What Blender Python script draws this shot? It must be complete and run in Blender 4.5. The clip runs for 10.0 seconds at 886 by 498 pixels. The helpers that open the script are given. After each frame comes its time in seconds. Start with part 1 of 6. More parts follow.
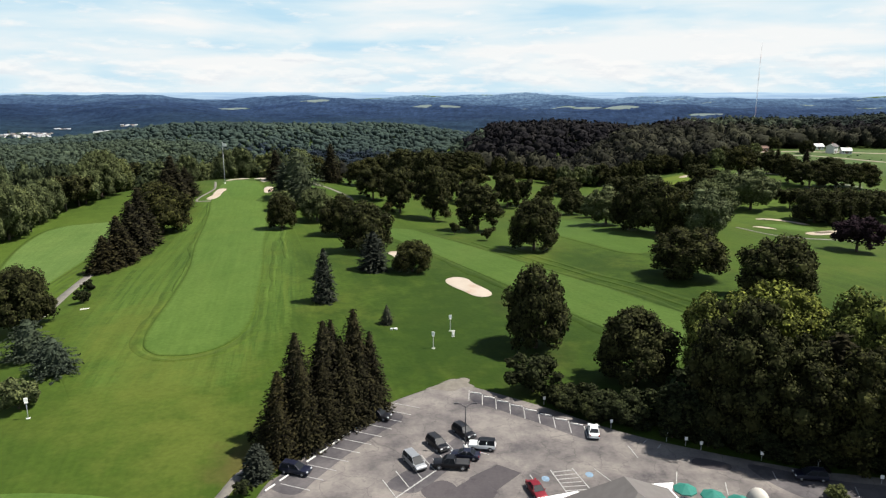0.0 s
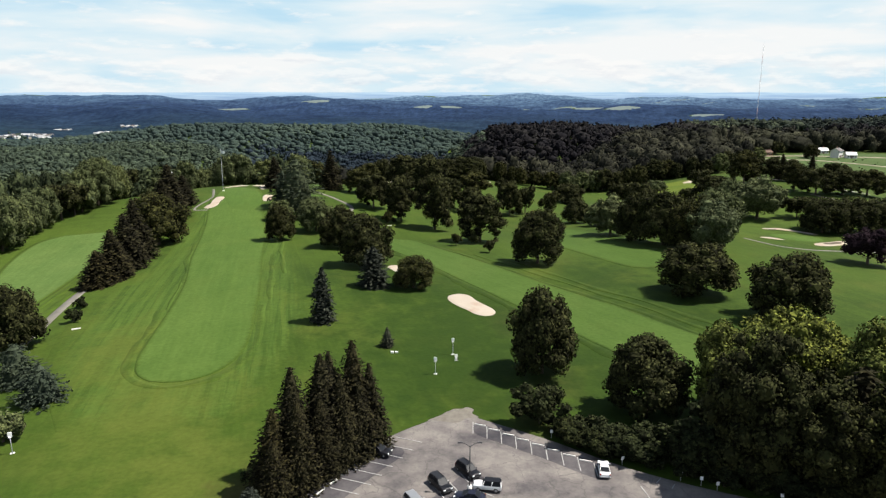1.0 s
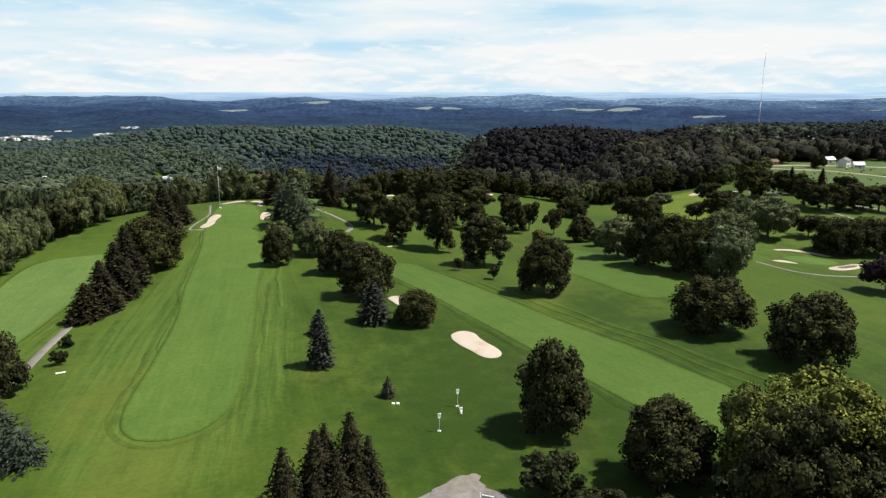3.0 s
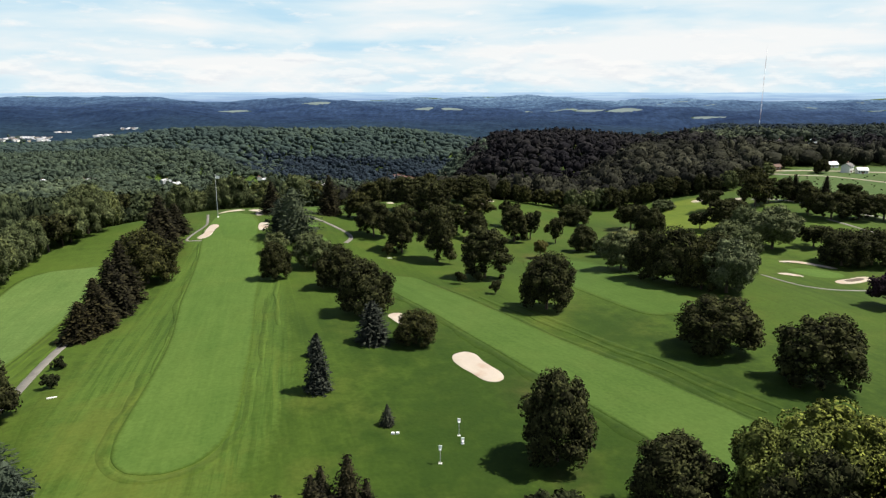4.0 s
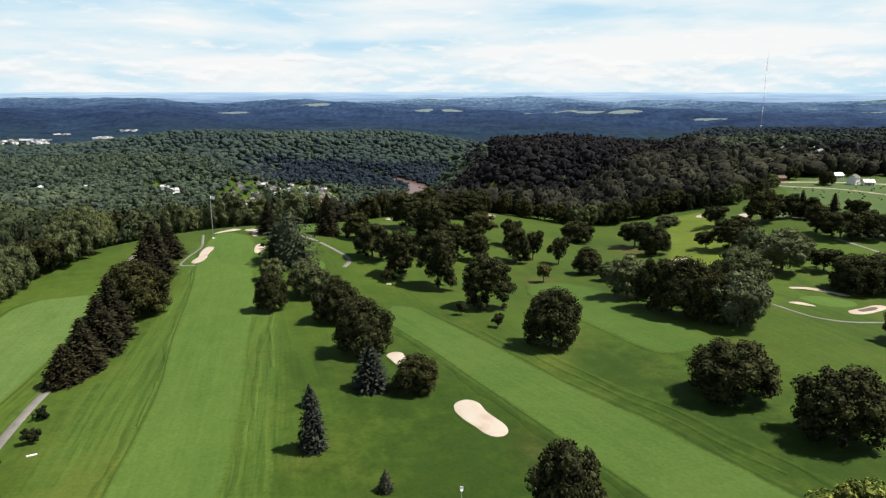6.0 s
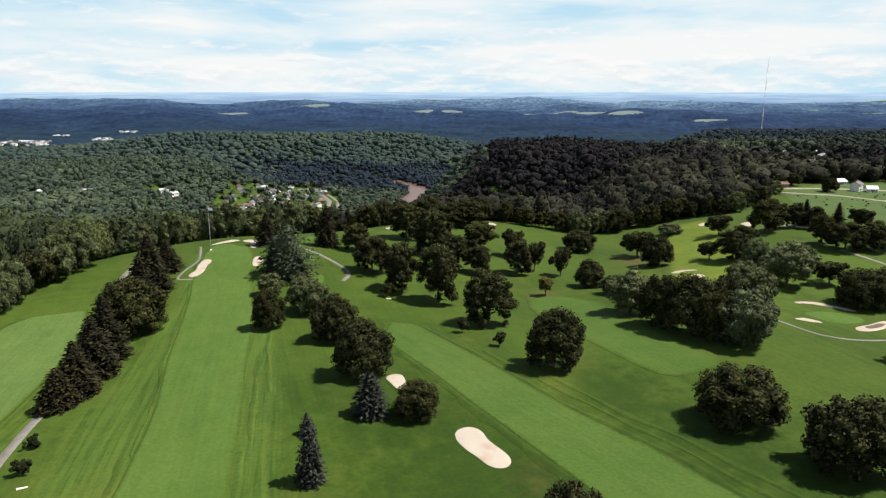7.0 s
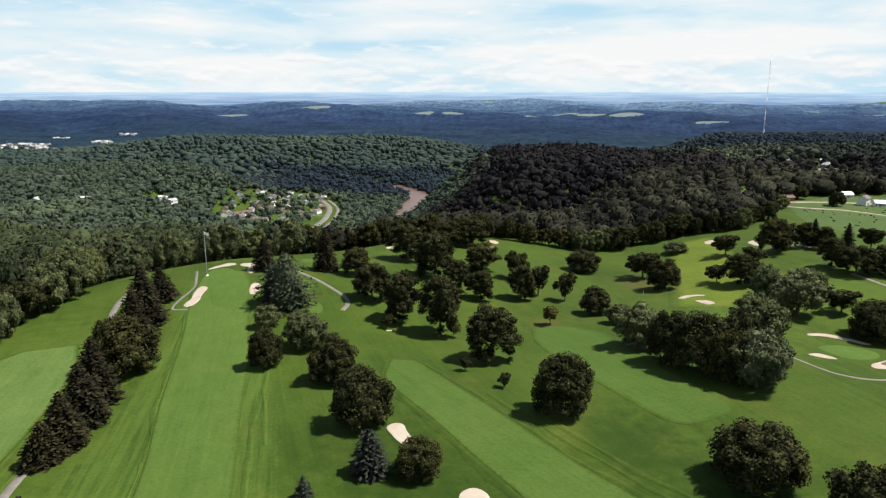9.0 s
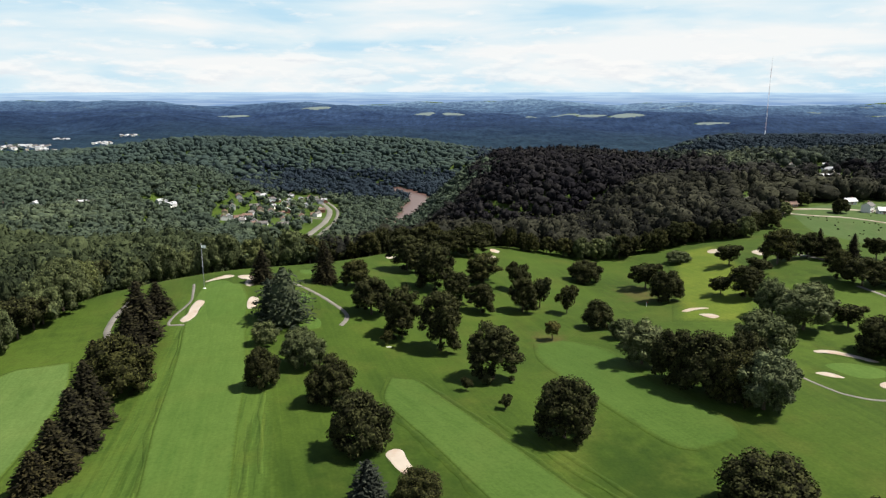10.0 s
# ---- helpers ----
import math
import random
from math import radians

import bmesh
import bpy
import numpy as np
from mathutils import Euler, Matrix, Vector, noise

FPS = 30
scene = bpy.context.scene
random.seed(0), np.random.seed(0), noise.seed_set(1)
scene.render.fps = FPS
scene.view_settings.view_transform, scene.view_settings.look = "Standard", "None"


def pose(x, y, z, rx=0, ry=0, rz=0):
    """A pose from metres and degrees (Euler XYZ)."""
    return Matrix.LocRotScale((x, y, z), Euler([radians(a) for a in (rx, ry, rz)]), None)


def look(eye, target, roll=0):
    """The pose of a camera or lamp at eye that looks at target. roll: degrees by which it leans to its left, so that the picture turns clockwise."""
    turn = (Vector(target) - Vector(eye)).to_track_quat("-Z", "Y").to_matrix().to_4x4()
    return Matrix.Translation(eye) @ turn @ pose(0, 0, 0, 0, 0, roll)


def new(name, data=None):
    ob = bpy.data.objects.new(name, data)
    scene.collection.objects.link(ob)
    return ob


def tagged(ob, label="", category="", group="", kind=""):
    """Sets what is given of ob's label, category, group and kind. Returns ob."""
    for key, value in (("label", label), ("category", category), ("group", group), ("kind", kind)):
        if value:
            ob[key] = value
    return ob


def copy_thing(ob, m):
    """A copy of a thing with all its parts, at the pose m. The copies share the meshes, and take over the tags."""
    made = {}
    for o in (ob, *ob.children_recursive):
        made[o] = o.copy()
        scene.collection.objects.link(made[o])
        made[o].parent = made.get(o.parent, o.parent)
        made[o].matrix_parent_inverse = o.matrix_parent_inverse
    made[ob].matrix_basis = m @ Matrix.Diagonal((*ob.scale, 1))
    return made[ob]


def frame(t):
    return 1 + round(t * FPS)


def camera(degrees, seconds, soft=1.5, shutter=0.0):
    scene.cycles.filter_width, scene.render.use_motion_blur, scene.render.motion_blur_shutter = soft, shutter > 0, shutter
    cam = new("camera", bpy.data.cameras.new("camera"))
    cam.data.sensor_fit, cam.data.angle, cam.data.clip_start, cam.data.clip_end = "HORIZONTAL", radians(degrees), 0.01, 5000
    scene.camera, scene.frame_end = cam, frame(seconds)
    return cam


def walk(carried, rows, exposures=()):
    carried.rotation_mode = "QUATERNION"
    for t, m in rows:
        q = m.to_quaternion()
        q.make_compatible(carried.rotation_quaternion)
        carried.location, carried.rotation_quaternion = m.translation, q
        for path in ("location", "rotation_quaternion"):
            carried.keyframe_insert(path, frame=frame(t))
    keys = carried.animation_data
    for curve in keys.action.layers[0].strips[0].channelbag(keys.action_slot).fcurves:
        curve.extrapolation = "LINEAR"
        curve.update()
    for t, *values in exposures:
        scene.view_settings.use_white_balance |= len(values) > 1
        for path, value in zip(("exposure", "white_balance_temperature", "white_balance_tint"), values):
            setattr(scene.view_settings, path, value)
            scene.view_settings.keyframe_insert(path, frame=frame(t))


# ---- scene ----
# the flight: straight ahead and up, the tilt held: seconds, x, y, z, yaw
cam = camera(65.5, 10.0, soft=1.3)
PATH = [
    (0, 1.409, 3.887, 51.474, -0.015),
    (1, 1.048, 9.633, 54.535, 0.042),
    (2, 0.656, 14.707, 57.863, 0.078),
    (3, 0.365, 19.538, 61.395, 0.099),
    (4, 0.187, 24.345, 65.135, 0.108),
    (5, 0.063, 29.205, 69.118, 0.110),
    (6, -0.091, 34.104, 73.378, 0.111),
    (7, -0.338, 39.010, 77.915, 0.114),
    (8, -0.673, 43.927, 82.664, 0.124),
    (9, -0.978, 48.961, 87.460, 0.147),
    (10, -0.973, 54.377, 92.007, 0.187),
]
TILT = -12.914
walk(cam, [(t, pose(x, y, z, 90 + TILT, 0, yaw)) for t, x, y, z, yaw in PATH])

# ---- world, sun, exposure ----
SUN_WAY = Vector((0.62, 0.06, 1.0)).normalized()
scene.view_settings.exposure = 1.0
sky = bpy.data.worlds.new("sky")
scene.world = sky
sky.use_nodes = True
wn, wl = sky.node_tree.nodes, sky.node_tree.links
wn.clear()


def node(nodes, kind, **values):
    n = nodes.new(kind)
    for key, value in values.items():
        if key in n.inputs:
            n.inputs[key].default_value = value
        else:
            setattr(n, key, value)
    return n


def ramp(nodes, *stops):
    n = nodes.new("ShaderNodeValToRGB")
    e = n.color_ramp.elements
    while len(e) < len(stops):
        e.new(0.5)
    for k, (at, c) in enumerate(stops):
        e[k].position = at
        e[k].color = (c, c, c, 1) if isinstance(c, (int, float)) else (*c, 1)
    return n


def build_sky():
    out = node(wn, "ShaderNodeOutputWorld")
    air = node(wn, "ShaderNodeTexSky", sky_type="NISHITA", sun_disc=False, sun_elevation=math.asin(SUN_WAY.z),
               sun_rotation=math.atan2(SUN_WAY.x, SUN_WAY.y), altitude=300, air_density=1.0, dust_density=0.3, ozone_density=2.5)
    blue = node(wn, "ShaderNodeBackground", Strength=0.055)
    wl.new(air.outputs[0], blue.inputs[0])
    # a deck of thin cloud, seen in perspective: direction divided by its height
    co = node(wn, "ShaderNodeTexCoord")
    sep = node(wn, "ShaderNodeSeparateXYZ")
    wl.new(co.outputs["Generated"], sep.inputs[0])
    streak = node(wn, "ShaderNodeMapping")
    streak.inputs["Scale"].default_value = (3.2, 3.2, 21.0)
    streak.inputs["Location"].default_value = (2.3, 0.7, 0.35)
    streak.inputs["Rotation"].default_value = (0.0, 0.035, 0.0)
    wl.new(co.outputs["Generated"], streak.inputs[0])
    veil = node(wn, "ShaderNodeTexNoise", Scale=1.0, Detail=7.0, Roughness=0.50, Distortion=0.25)
    wl.new(streak.outputs[0], veil.inputs["Vector"])
    thin = node(wn, "ShaderNodeMapRange")
    thin.inputs["From Min"].default_value, thin.inputs["From Max"].default_value = 0.00, 0.50
    thin.inputs["To Min"].default_value, thin.inputs["To Max"].default_value = 0.30, -0.22
    wl.new(sep.outputs[2], thin.inputs["Value"])
    drift = node(wn, "ShaderNodeMath", operation="ADD")
    wl.new(veil.outputs["Fac"], drift.inputs[0])
    wl.new(thin.outputs[0], drift.inputs[1])
    cover = ramp(wn, (0.30, 0.10), (0.52, 1.0))
    wl.new(drift.outputs[0], cover.inputs[0])
    # low bank of cumulus near the horizon, lit from above
    heaps = []
    for rise in (0.0, 0.35):
        low = node(wn, "ShaderNodeMapping")
        low.inputs["Scale"].default_value = (15.0, 15.0, 62.0)
        low.inputs["Location"].default_value = (0.4, 0.9, rise)
        wl.new(co.outputs["Generated"], low.inputs[0])
        puff = node(wn, "ShaderNodeTexNoise", Scale=1.0, Detail=7.0, Roughness=0.58)
        wl.new(low.outputs[0], puff.inputs["Vector"])
        heaps.append(puff)
    puff, above = heaps
    under = node(wn, "ShaderNodeMath", operation="SUBTRACT")
    wl.new(above.outputs["Fac"], under.inputs[0])
    wl.new(puff.outputs["Fac"], under.inputs[1])
    belly = ramp(wn, (0.40, (1.05, 1.04, 1.02)), (0.62, (0.74, 0.80, 0.88)))
    shift = node(wn, "ShaderNodeMath", operation="ADD")
    shift.inputs[1].default_value = 0.46
    wl.new(under.outputs[0], shift.inputs[0])
    wl.new(shift.outputs[0], belly.inputs[0])
    thick = ramp(wn, (0.36, (0.56, 0.81, 0.97)), (0.48, (0.77, 0.92, 0.99)), (0.60, (0.98, 1.0, 1.0)))
    wl.new(veil.outputs["Fac"], thick.inputs[0])
    heap = ramp(wn, (0.50, 0.0), (0.62, 0.62))
    band = ramp(wn, (0.0, 0.10), (0.016, 0.16), (0.045, 0.10), (0.10, 0.0))
    wl.new(sep.outputs[2], band.inputs[0])
    low_down = node(wn, "ShaderNodeMath", operation="ADD")
    wl.new(puff.outputs["Fac"], low_down.inputs[0])
    wl.new(band.outputs[0], low_down.inputs[1])
    fair = node(wn, "ShaderNodeMath", operation="ADD")
    fair.inputs[1].default_value = -0.09
    wl.new(low_down.outputs[0], fair.inputs[0])
    wl.new(fair.outputs[0], heap.inputs[0])
    shade = node(wn, "ShaderNodeMixRGB")
    wl.new(belly.outputs[0], shade.inputs[2])
    wl.new(heap.outputs[0], shade.inputs[0])
    wl.new(thick.outputs[0], shade.inputs[1])
    white = node(wn, "ShaderNodeBackground", Strength=0.47)
    wl.new(shade.outputs[0], white.inputs[0])
    mix = node(wn, "ShaderNodeMixShader")
    wl.new(cover.outputs[0], mix.inputs[0])
    wl.new(blue.outputs[0], mix.inputs[1])
    wl.new(white.outputs[0], mix.inputs[2])
    # the last hills below the horizon, in the blue of the air
    hills = node(wn, "ShaderNodeMapping")
    hills.inputs["Scale"].default_value = (14.0, 14.0, 420.0)
    wl.new(co.outputs["Generated"], hills.inputs[0])
    fields = node(wn, "ShaderNodeTexNoise", Scale=1.0, Detail=4.0, Roughness=0.6)
    wl.new(hills.outputs[0], fields.inputs["Vector"])
    tone = ramp(wn, (0.42, (0.17, 0.28, 0.48)), (0.58, (0.42, 0.54, 0.66)))
    wl.new(fields.outputs["Fac"], tone.inputs[0])
    pale = ramp(wn, (0.0, (0.22, 0.34, 0.55)), (1.0, (0.56, 0.76, 0.92)))
    drop = node(wn, "ShaderNodeMapRange")
    drop.inputs["From Min"].default_value, drop.inputs["From Max"].default_value = -0.014, -0.003
    wl.new(sep.outputs[2], drop.inputs["Value"])
    wl.new(drop.outputs[0], pale.inputs[0])
    far = node(wn, "ShaderNodeMixRGB")
    far.inputs[0].default_value = 0.55
    wl.new(tone.outputs[0], far.inputs[1])
    wl.new(pale.outputs[0], far.inputs[2])
    land = node(wn, "ShaderNodeBackground", Strength=0.60)
    wl.new(far.outputs[0], land.inputs[0])
    brow = node(wn, "ShaderNodeTexNoise", Scale=1.0, Detail=3.0)
    brow_map = node(wn, "ShaderNodeMapping")
    brow_map.inputs["Scale"].default_value = (9.0, 9.0, 0.0)
    wl.new(co.outputs["Generated"], brow_map.inputs[0])
    wl.new(brow_map.outputs[0], brow.inputs["Vector"])
    lift = node(wn, "ShaderNodeMath", operation="MULTIPLY_ADD")
    lift.inputs[1].default_value, lift.inputs[2].default_value = 0.004, -0.0038
    wl.new(brow.outputs["Fac"], lift.inputs[0])
    under = node(wn, "ShaderNodeMath", operation="LESS_THAN")
    wl.new(sep.outputs[2], under.inputs[0])
    wl.new(lift.outputs[0], under.inputs[1])
    last = node(wn, "ShaderNodeMixShader")
    wl.new(under.outputs[0], last.inputs[0])
    wl.new(mix.outputs[0], last.inputs[1])
    wl.new(land.outputs[0], last.inputs[2])
    wl.new(last.outputs[0], out.inputs[0])


build_sky()
sun = new("sun", bpy.data.lights.new("sun", "SUN"))
sun.data.energy, sun.data.angle, sun.data.color = 5.0, radians(0.53), (1.0, 0.95, 0.87)
sun.matrix_world = look(SUN_WAY * 400, (0, 0, 0))


# ---- materials ----
def material(name, rough=0.8, metal=0.0, spec=0.3):
    m = bpy.data.materials.new(name)
    m.use_nodes = True
    n, l = m.node_tree.nodes, m.node_tree.links
    b = n["Principled BSDF"]
    b.inputs["Roughness"].default_value, b.inputs["Metallic"].default_value = rough, metal
    b.inputs["Specular IOR Level"].default_value = spec
    return m, n, l, b


def noise_at(n, l, scale, detail=4.0, vector=None, stretch=None, rough=0.55, spin=0.0):
    """A noise in world metres: scale per metre."""
    t = node(n, "ShaderNodeTexNoise", Scale=1.0, Detail=detail, Roughness=rough)
    mp = node(n, "ShaderNodeMapping", vector_type="TEXTURE")
    s = stretch or (1, 1, 1)
    mp.inputs["Scale"].default_value = [1 / max(1e-6, scale * v) for v in s]
    mp.inputs["Rotation"].default_value = (0, 0, spin)
    if vector is None:
        vector = node(n, "ShaderNodeNewGeometry").outputs["Position"]
    l.new(vector, mp.inputs[0])
    l.new(mp.outputs[0], t.inputs["Vector"])
    return t.outputs["Fac"]


def blend(n, l, fac, a, b, mode="MIX"):
    m = node(n, "ShaderNodeMixRGB", blend_type=mode)
    for k, v in enumerate((fac, a, b)):
        if isinstance(v, (int, float)):
            m.inputs[k].default_value = v if k == 0 else (v, v, v, 1)
        elif isinstance(v, tuple):
            m.inputs[k].default_value = (*v, 1)
        else:
            l.new(v, m.inputs[k])
    return m.outputs[0]


def sharpen(n, l, value, lo, hi, a=0.0, b=1.0):
    r = ramp(n, (lo, a), (hi, b))
    l.new(value, r.inputs[0])
    return r.outputs[0]


def bump(n, l, b, height, strength=0.3, distance=0.1):
    u = node(n, "ShaderNodeBump", Strength=strength, Distance=distance)
    l.new(height, u.inputs["Height"])
    l.new(u.outputs[0], b.inputs["Normal"])


def turf(n, l, deep, light, dry, dry_amount=0.5, stripe=0.0, spin=0.0, spots=(), lined=0.0):
    """The colour of mown turf: broad patches, streaks left by the mower along its way, dry spots."""
    broad = sharpen(n, l, noise_at(n, l, 1 / 45, 3), 0.36, 0.64)
    c = blend(n, l, broad, deep, light)
    streak = noise_at(n, l, 1 / 2.6, 3, None, (1, 0.045, 1), 0.6, spin)
    c = blend(n, l, sharpen(n, l, streak, 0.40, 0.62, 0.0, 0.55 + stripe), c, light)
    fine_streak = noise_at(n, l, 1 / 0.9, 2, None, (1, 0.06, 1), 0.6, spin)
    c = blend(n, l, sharpen(n, l, fine_streak, 0.36, 0.66, 0.0, 0.40), c, blend(n, l, 1.0, c, (0.72, 0.78, 0.66), "MULTIPLY"))
    if lined:
        for wide, amount in ((1 / 1.3, lined), (1 / 4.5, 0.6 * lined)):
            lane = noise_at(n, l, wide, 3, None, (1, 0.030, 1), 0.6, spin)
            c = blend(n, l, sharpen(n, l, lane, 0.45, 0.60, 0.0, amount), c, blend(n, l, 1.0, c, (0.60, 0.68, 0.56), "MULTIPLY"))
        thatch = noise_at(n, l, 1 / 1.8, 3, None, (1, 0.025, 1), 0.6, spin + 0.02)
        c = blend(n, l, sharpen(n, l, thatch, 0.54, 0.68, 0.0, 0.6 * lined), c, dry)
    worn = noise_at(n, l, 1 / 16, 5)
    c = blend(n, l, sharpen(n, l, worn, 0.50, 0.72, 0.0, dry_amount), c, dry)
    if spots:
        pos = node(n, "ShaderNodeNewGeometry").outputs["Position"]
        ragged = noise_at(n, l, 0.22, 5)
        for x, y, r, tone in spots:
            far = node(n, "ShaderNodeVectorMath", operation="DISTANCE")
            flat = node(n, "ShaderNodeVectorMath", operation="MULTIPLY")
            flat.inputs[1].default_value = (1, 0.6, 0)
            far.inputs[1].default_value = (x, y * 0.6, 0)
            l.new(pos, flat.inputs[0])
            l.new(flat.outputs[0], far.inputs[0])
            worn_by = node(n, "ShaderNodeMath", operation="MULTIPLY_ADD")
            worn_by.inputs[1].default_value, worn_by.inputs[2].default_value = -0.5 / r, 0.55
            l.new(far.outputs["Value"], worn_by.inputs[0])
            both = node(n, "ShaderNodeMath", operation="ADD")
            l.new(worn_by.outputs[0], both.inputs[0])
            l.new(ragged, both.inputs[1])
            c = blend(n, l, sharpen(n, l, both.outputs[0], 0.52, 0.95, 0.0, 0.75), c, tone)
    return c


def grass(name, *look_of, over=None):
    """Mown turf with tufts. over: the turf round it, into which it fades at its ragged rim."""
    m, n, l, b = material(name, 0.95, 0.0, 0.12)
    c = turf(n, l, *look_of)
    if over:
        rim = node(n, "ShaderNodeAttribute", attribute_name="inner")
        wild = node(n, "ShaderNodeMath", operation="MULTIPLY_ADD")
        l.new(noise_at(n, l, 0.8, 4), wild.inputs[0])
        wild.inputs[1].default_value = 0.9
        wild.inputs[2].default_value = -0.45
        both = node(n, "ShaderNodeMath", operation="ADD")
        l.new(rim.outputs["Fac"], both.inputs[0])
        l.new(wild.outputs[0], both.inputs[1])
        c = blend(n, l, sharpen(n, l, both.outputs[0], 0.22, 0.78), turf(n, l, *over), c)
    tuft = noise_at(n, l, 1.1, 4)
    c = blend(n, l, sharpen(n, l, tuft, 0.34, 0.66, 0.0, 0.6), c, blend(n, l, 1.0, c, (0.66, 0.72, 0.60), "MULTIPLY"))
    swath = noise_at(n, l, 1 / 7, 4, None, None, 0.65)
    c = blend(n, l, sharpen(n, l, swath, 0.38, 0.62, 0.45, 0.0), c, blend(n, l, 1.0, c, (0.74, 0.80, 0.70), "MULTIPLY"))
    l.new(c, b.inputs["Base Color"])
    bump(n, l, b, tuft, 0.5, 0.12)
    return m


BROWN, STRAW, LUSH, LIGHT = (0.068, 0.054, 0.017), (0.072, 0.090, 0.014), (0.016, 0.034, 0.003), (0.056, 0.088, 0.011)
DRY_SPOTS = ((17, 163, 7, BROWN), (-36, 98, 11, STRAW), (-27, 93, 6, BROWN), (22, 133, 7, BROWN), (31, 214, 8, STRAW), (42, 318, 9, BROWN), (-68, 150, 12, STRAW), (-50, 120, 16, STRAW), (16, 118, 5, BROWN), (100, 400, 14, BROWN),
             (4, 164, 30, LUSH), (8, 136, 30, LUSH), (38, 138, 24, LUSH), (-16, 200, 22, LUSH), (58, 178, 20, LUSH), (78, 160, 26, LUSH), (46, 205, 18, LUSH),
             (-128, 205, 44, LIGHT), (-142, 255, 40, LIGHT), (-118, 165, 34, LIGHT), (150, 345, 34, LIGHT), (186, 345, 30, LIGHT), (118, 306, 22, LIGHT))
ROUGH_LOOK = ((0.0262, 0.048, 0.005), (0.0435, 0.071, 0.008), (0.074, 0.080, 0.014), 0.40, 0.0, 0.30, DRY_SPOTS)
CUT_LOOK = ((0.044, 0.076, 0.011), (0.063, 0.101, 0.016), (0.078, 0.098, 0.014), 0.50, 0.30, 0.20, DRY_SPOTS, 0.8)
COLLAR_LOOK = ((0.024, 0.045, 0.004), (0.038, 0.062, 0.007), (0.058, 0.066, 0.012), 0.3, 0.35, 0.22)
FAINT_LOOK = ((0.032, 0.057, 0.006), (0.045, 0.074, 0.009), (0.062, 0.074, 0.013), 0.3, 0.35, 0.22)
ROUGH = grass("rough_grass", *ROUGH_LOOK)
FIRST_CUT = grass("first_cut_grass", *CUT_LOOK, over=ROUGH_LOOK)
FAIRWAY = grass("fairway_grass", (0.050, 0.090, 0.015), (0.066, 0.107, 0.020), (0.075, 0.106, 0.020), 0.40, 0.20, 0.22, over=FAINT_LOOK)
FAIRWAY_SOFT = grass("soft_fairway_grass", (0.041, 0.075, 0.011), (0.052, 0.089, 0.015), (0.062, 0.088, 0.016), 0.4, 0.0, 0.40, over=ROUGH_LOOK)
FAIRWAY_PALE = grass("pale_fairway_grass", (0.066, 0.110, 0.026), (0.084, 0.128, 0.033), (0.092, 0.124, 0.032), 0.4, 0.2, 0.22, over=ROUGH_LOOK)
FAIRWAY_B = grass("fairway_grass_cross", (0.045, 0.080, 0.013), (0.057, 0.094, 0.018), (0.064, 0.091, 0.018), 0.40, 0.0, 0.57, over=ROUGH_LOOK)
SUNNY = grass("sunny_grass", (0.074, 0.106, 0.011), (0.097, 0.124, 0.014), (0.115, 0.118, 0.018), 0.5, 0.1, 0.2, over=ROUGH_LOOK)
COLLAR = grass("collar_grass", *COLLAR_LOOK, over=ROUGH_LOOK)
DEEP_LINE = grass("deep_grass_line", (0.013, 0.027, 0.003), (0.020, 0.037, 0.005), (0.040, 0.048, 0.009), 0.3, 0.35, 0.57, over=ROUGH_LOOK)
EDGE_LINE = grass("long_grass_line", *COLLAR_LOOK, over=CUT_LOOK)
FAINT = grass("faint_mown_band", (0.026, 0.050, 0.004), (0.040, 0.070, 0.007), (0.062, 0.074, 0.012), 0.3, 0.35, 0.57, over=ROUGH_LOOK)
LIGHT_ROUGH = grass("short_grass_on_rough", (0.036, 0.066, 0.007), (0.050, 0.082, 0.010), (0.062, 0.080, 0.012), 0.4, 0.2, 0.57, over=ROUGH_LOOK)
COLLAR_CUT = grass("collar_on_first_cut_grass", *FAINT_LOOK, over=CUT_LOOK)
GREEN = grass("putting_green", (0.050, 0.092, 0.015), (0.062, 0.104, 0.019), (0.074, 0.098, 0.018), 0.3, 0.0, 0.2)
MEADOW = grass("meadow_grass", (0.044, 0.074, 0.020), (0.058, 0.088, 0.026), (0.08, 0.088, 0.036), 0.5)


def sand():
    m, n, l, b = material("bunker_sand", 0.95, 0.0, 0.1)
    c = blend(n, l, noise_at(n, l, 0.35, 4), (0.275, 0.236, 0.190), (0.345, 0.300, 0.250))
    c = blend(n, l, sharpen(n, l, noise_at(n, l, 0.16, 3), 0.50, 0.62, 0.0, 0.75), c, (0.270, 0.196, 0.145))
    l.new(c, b.inputs["Base Color"])
    bump(n, l, b, noise_at(n, l, 3.0, 4), 0.5, 0.08)
    return m


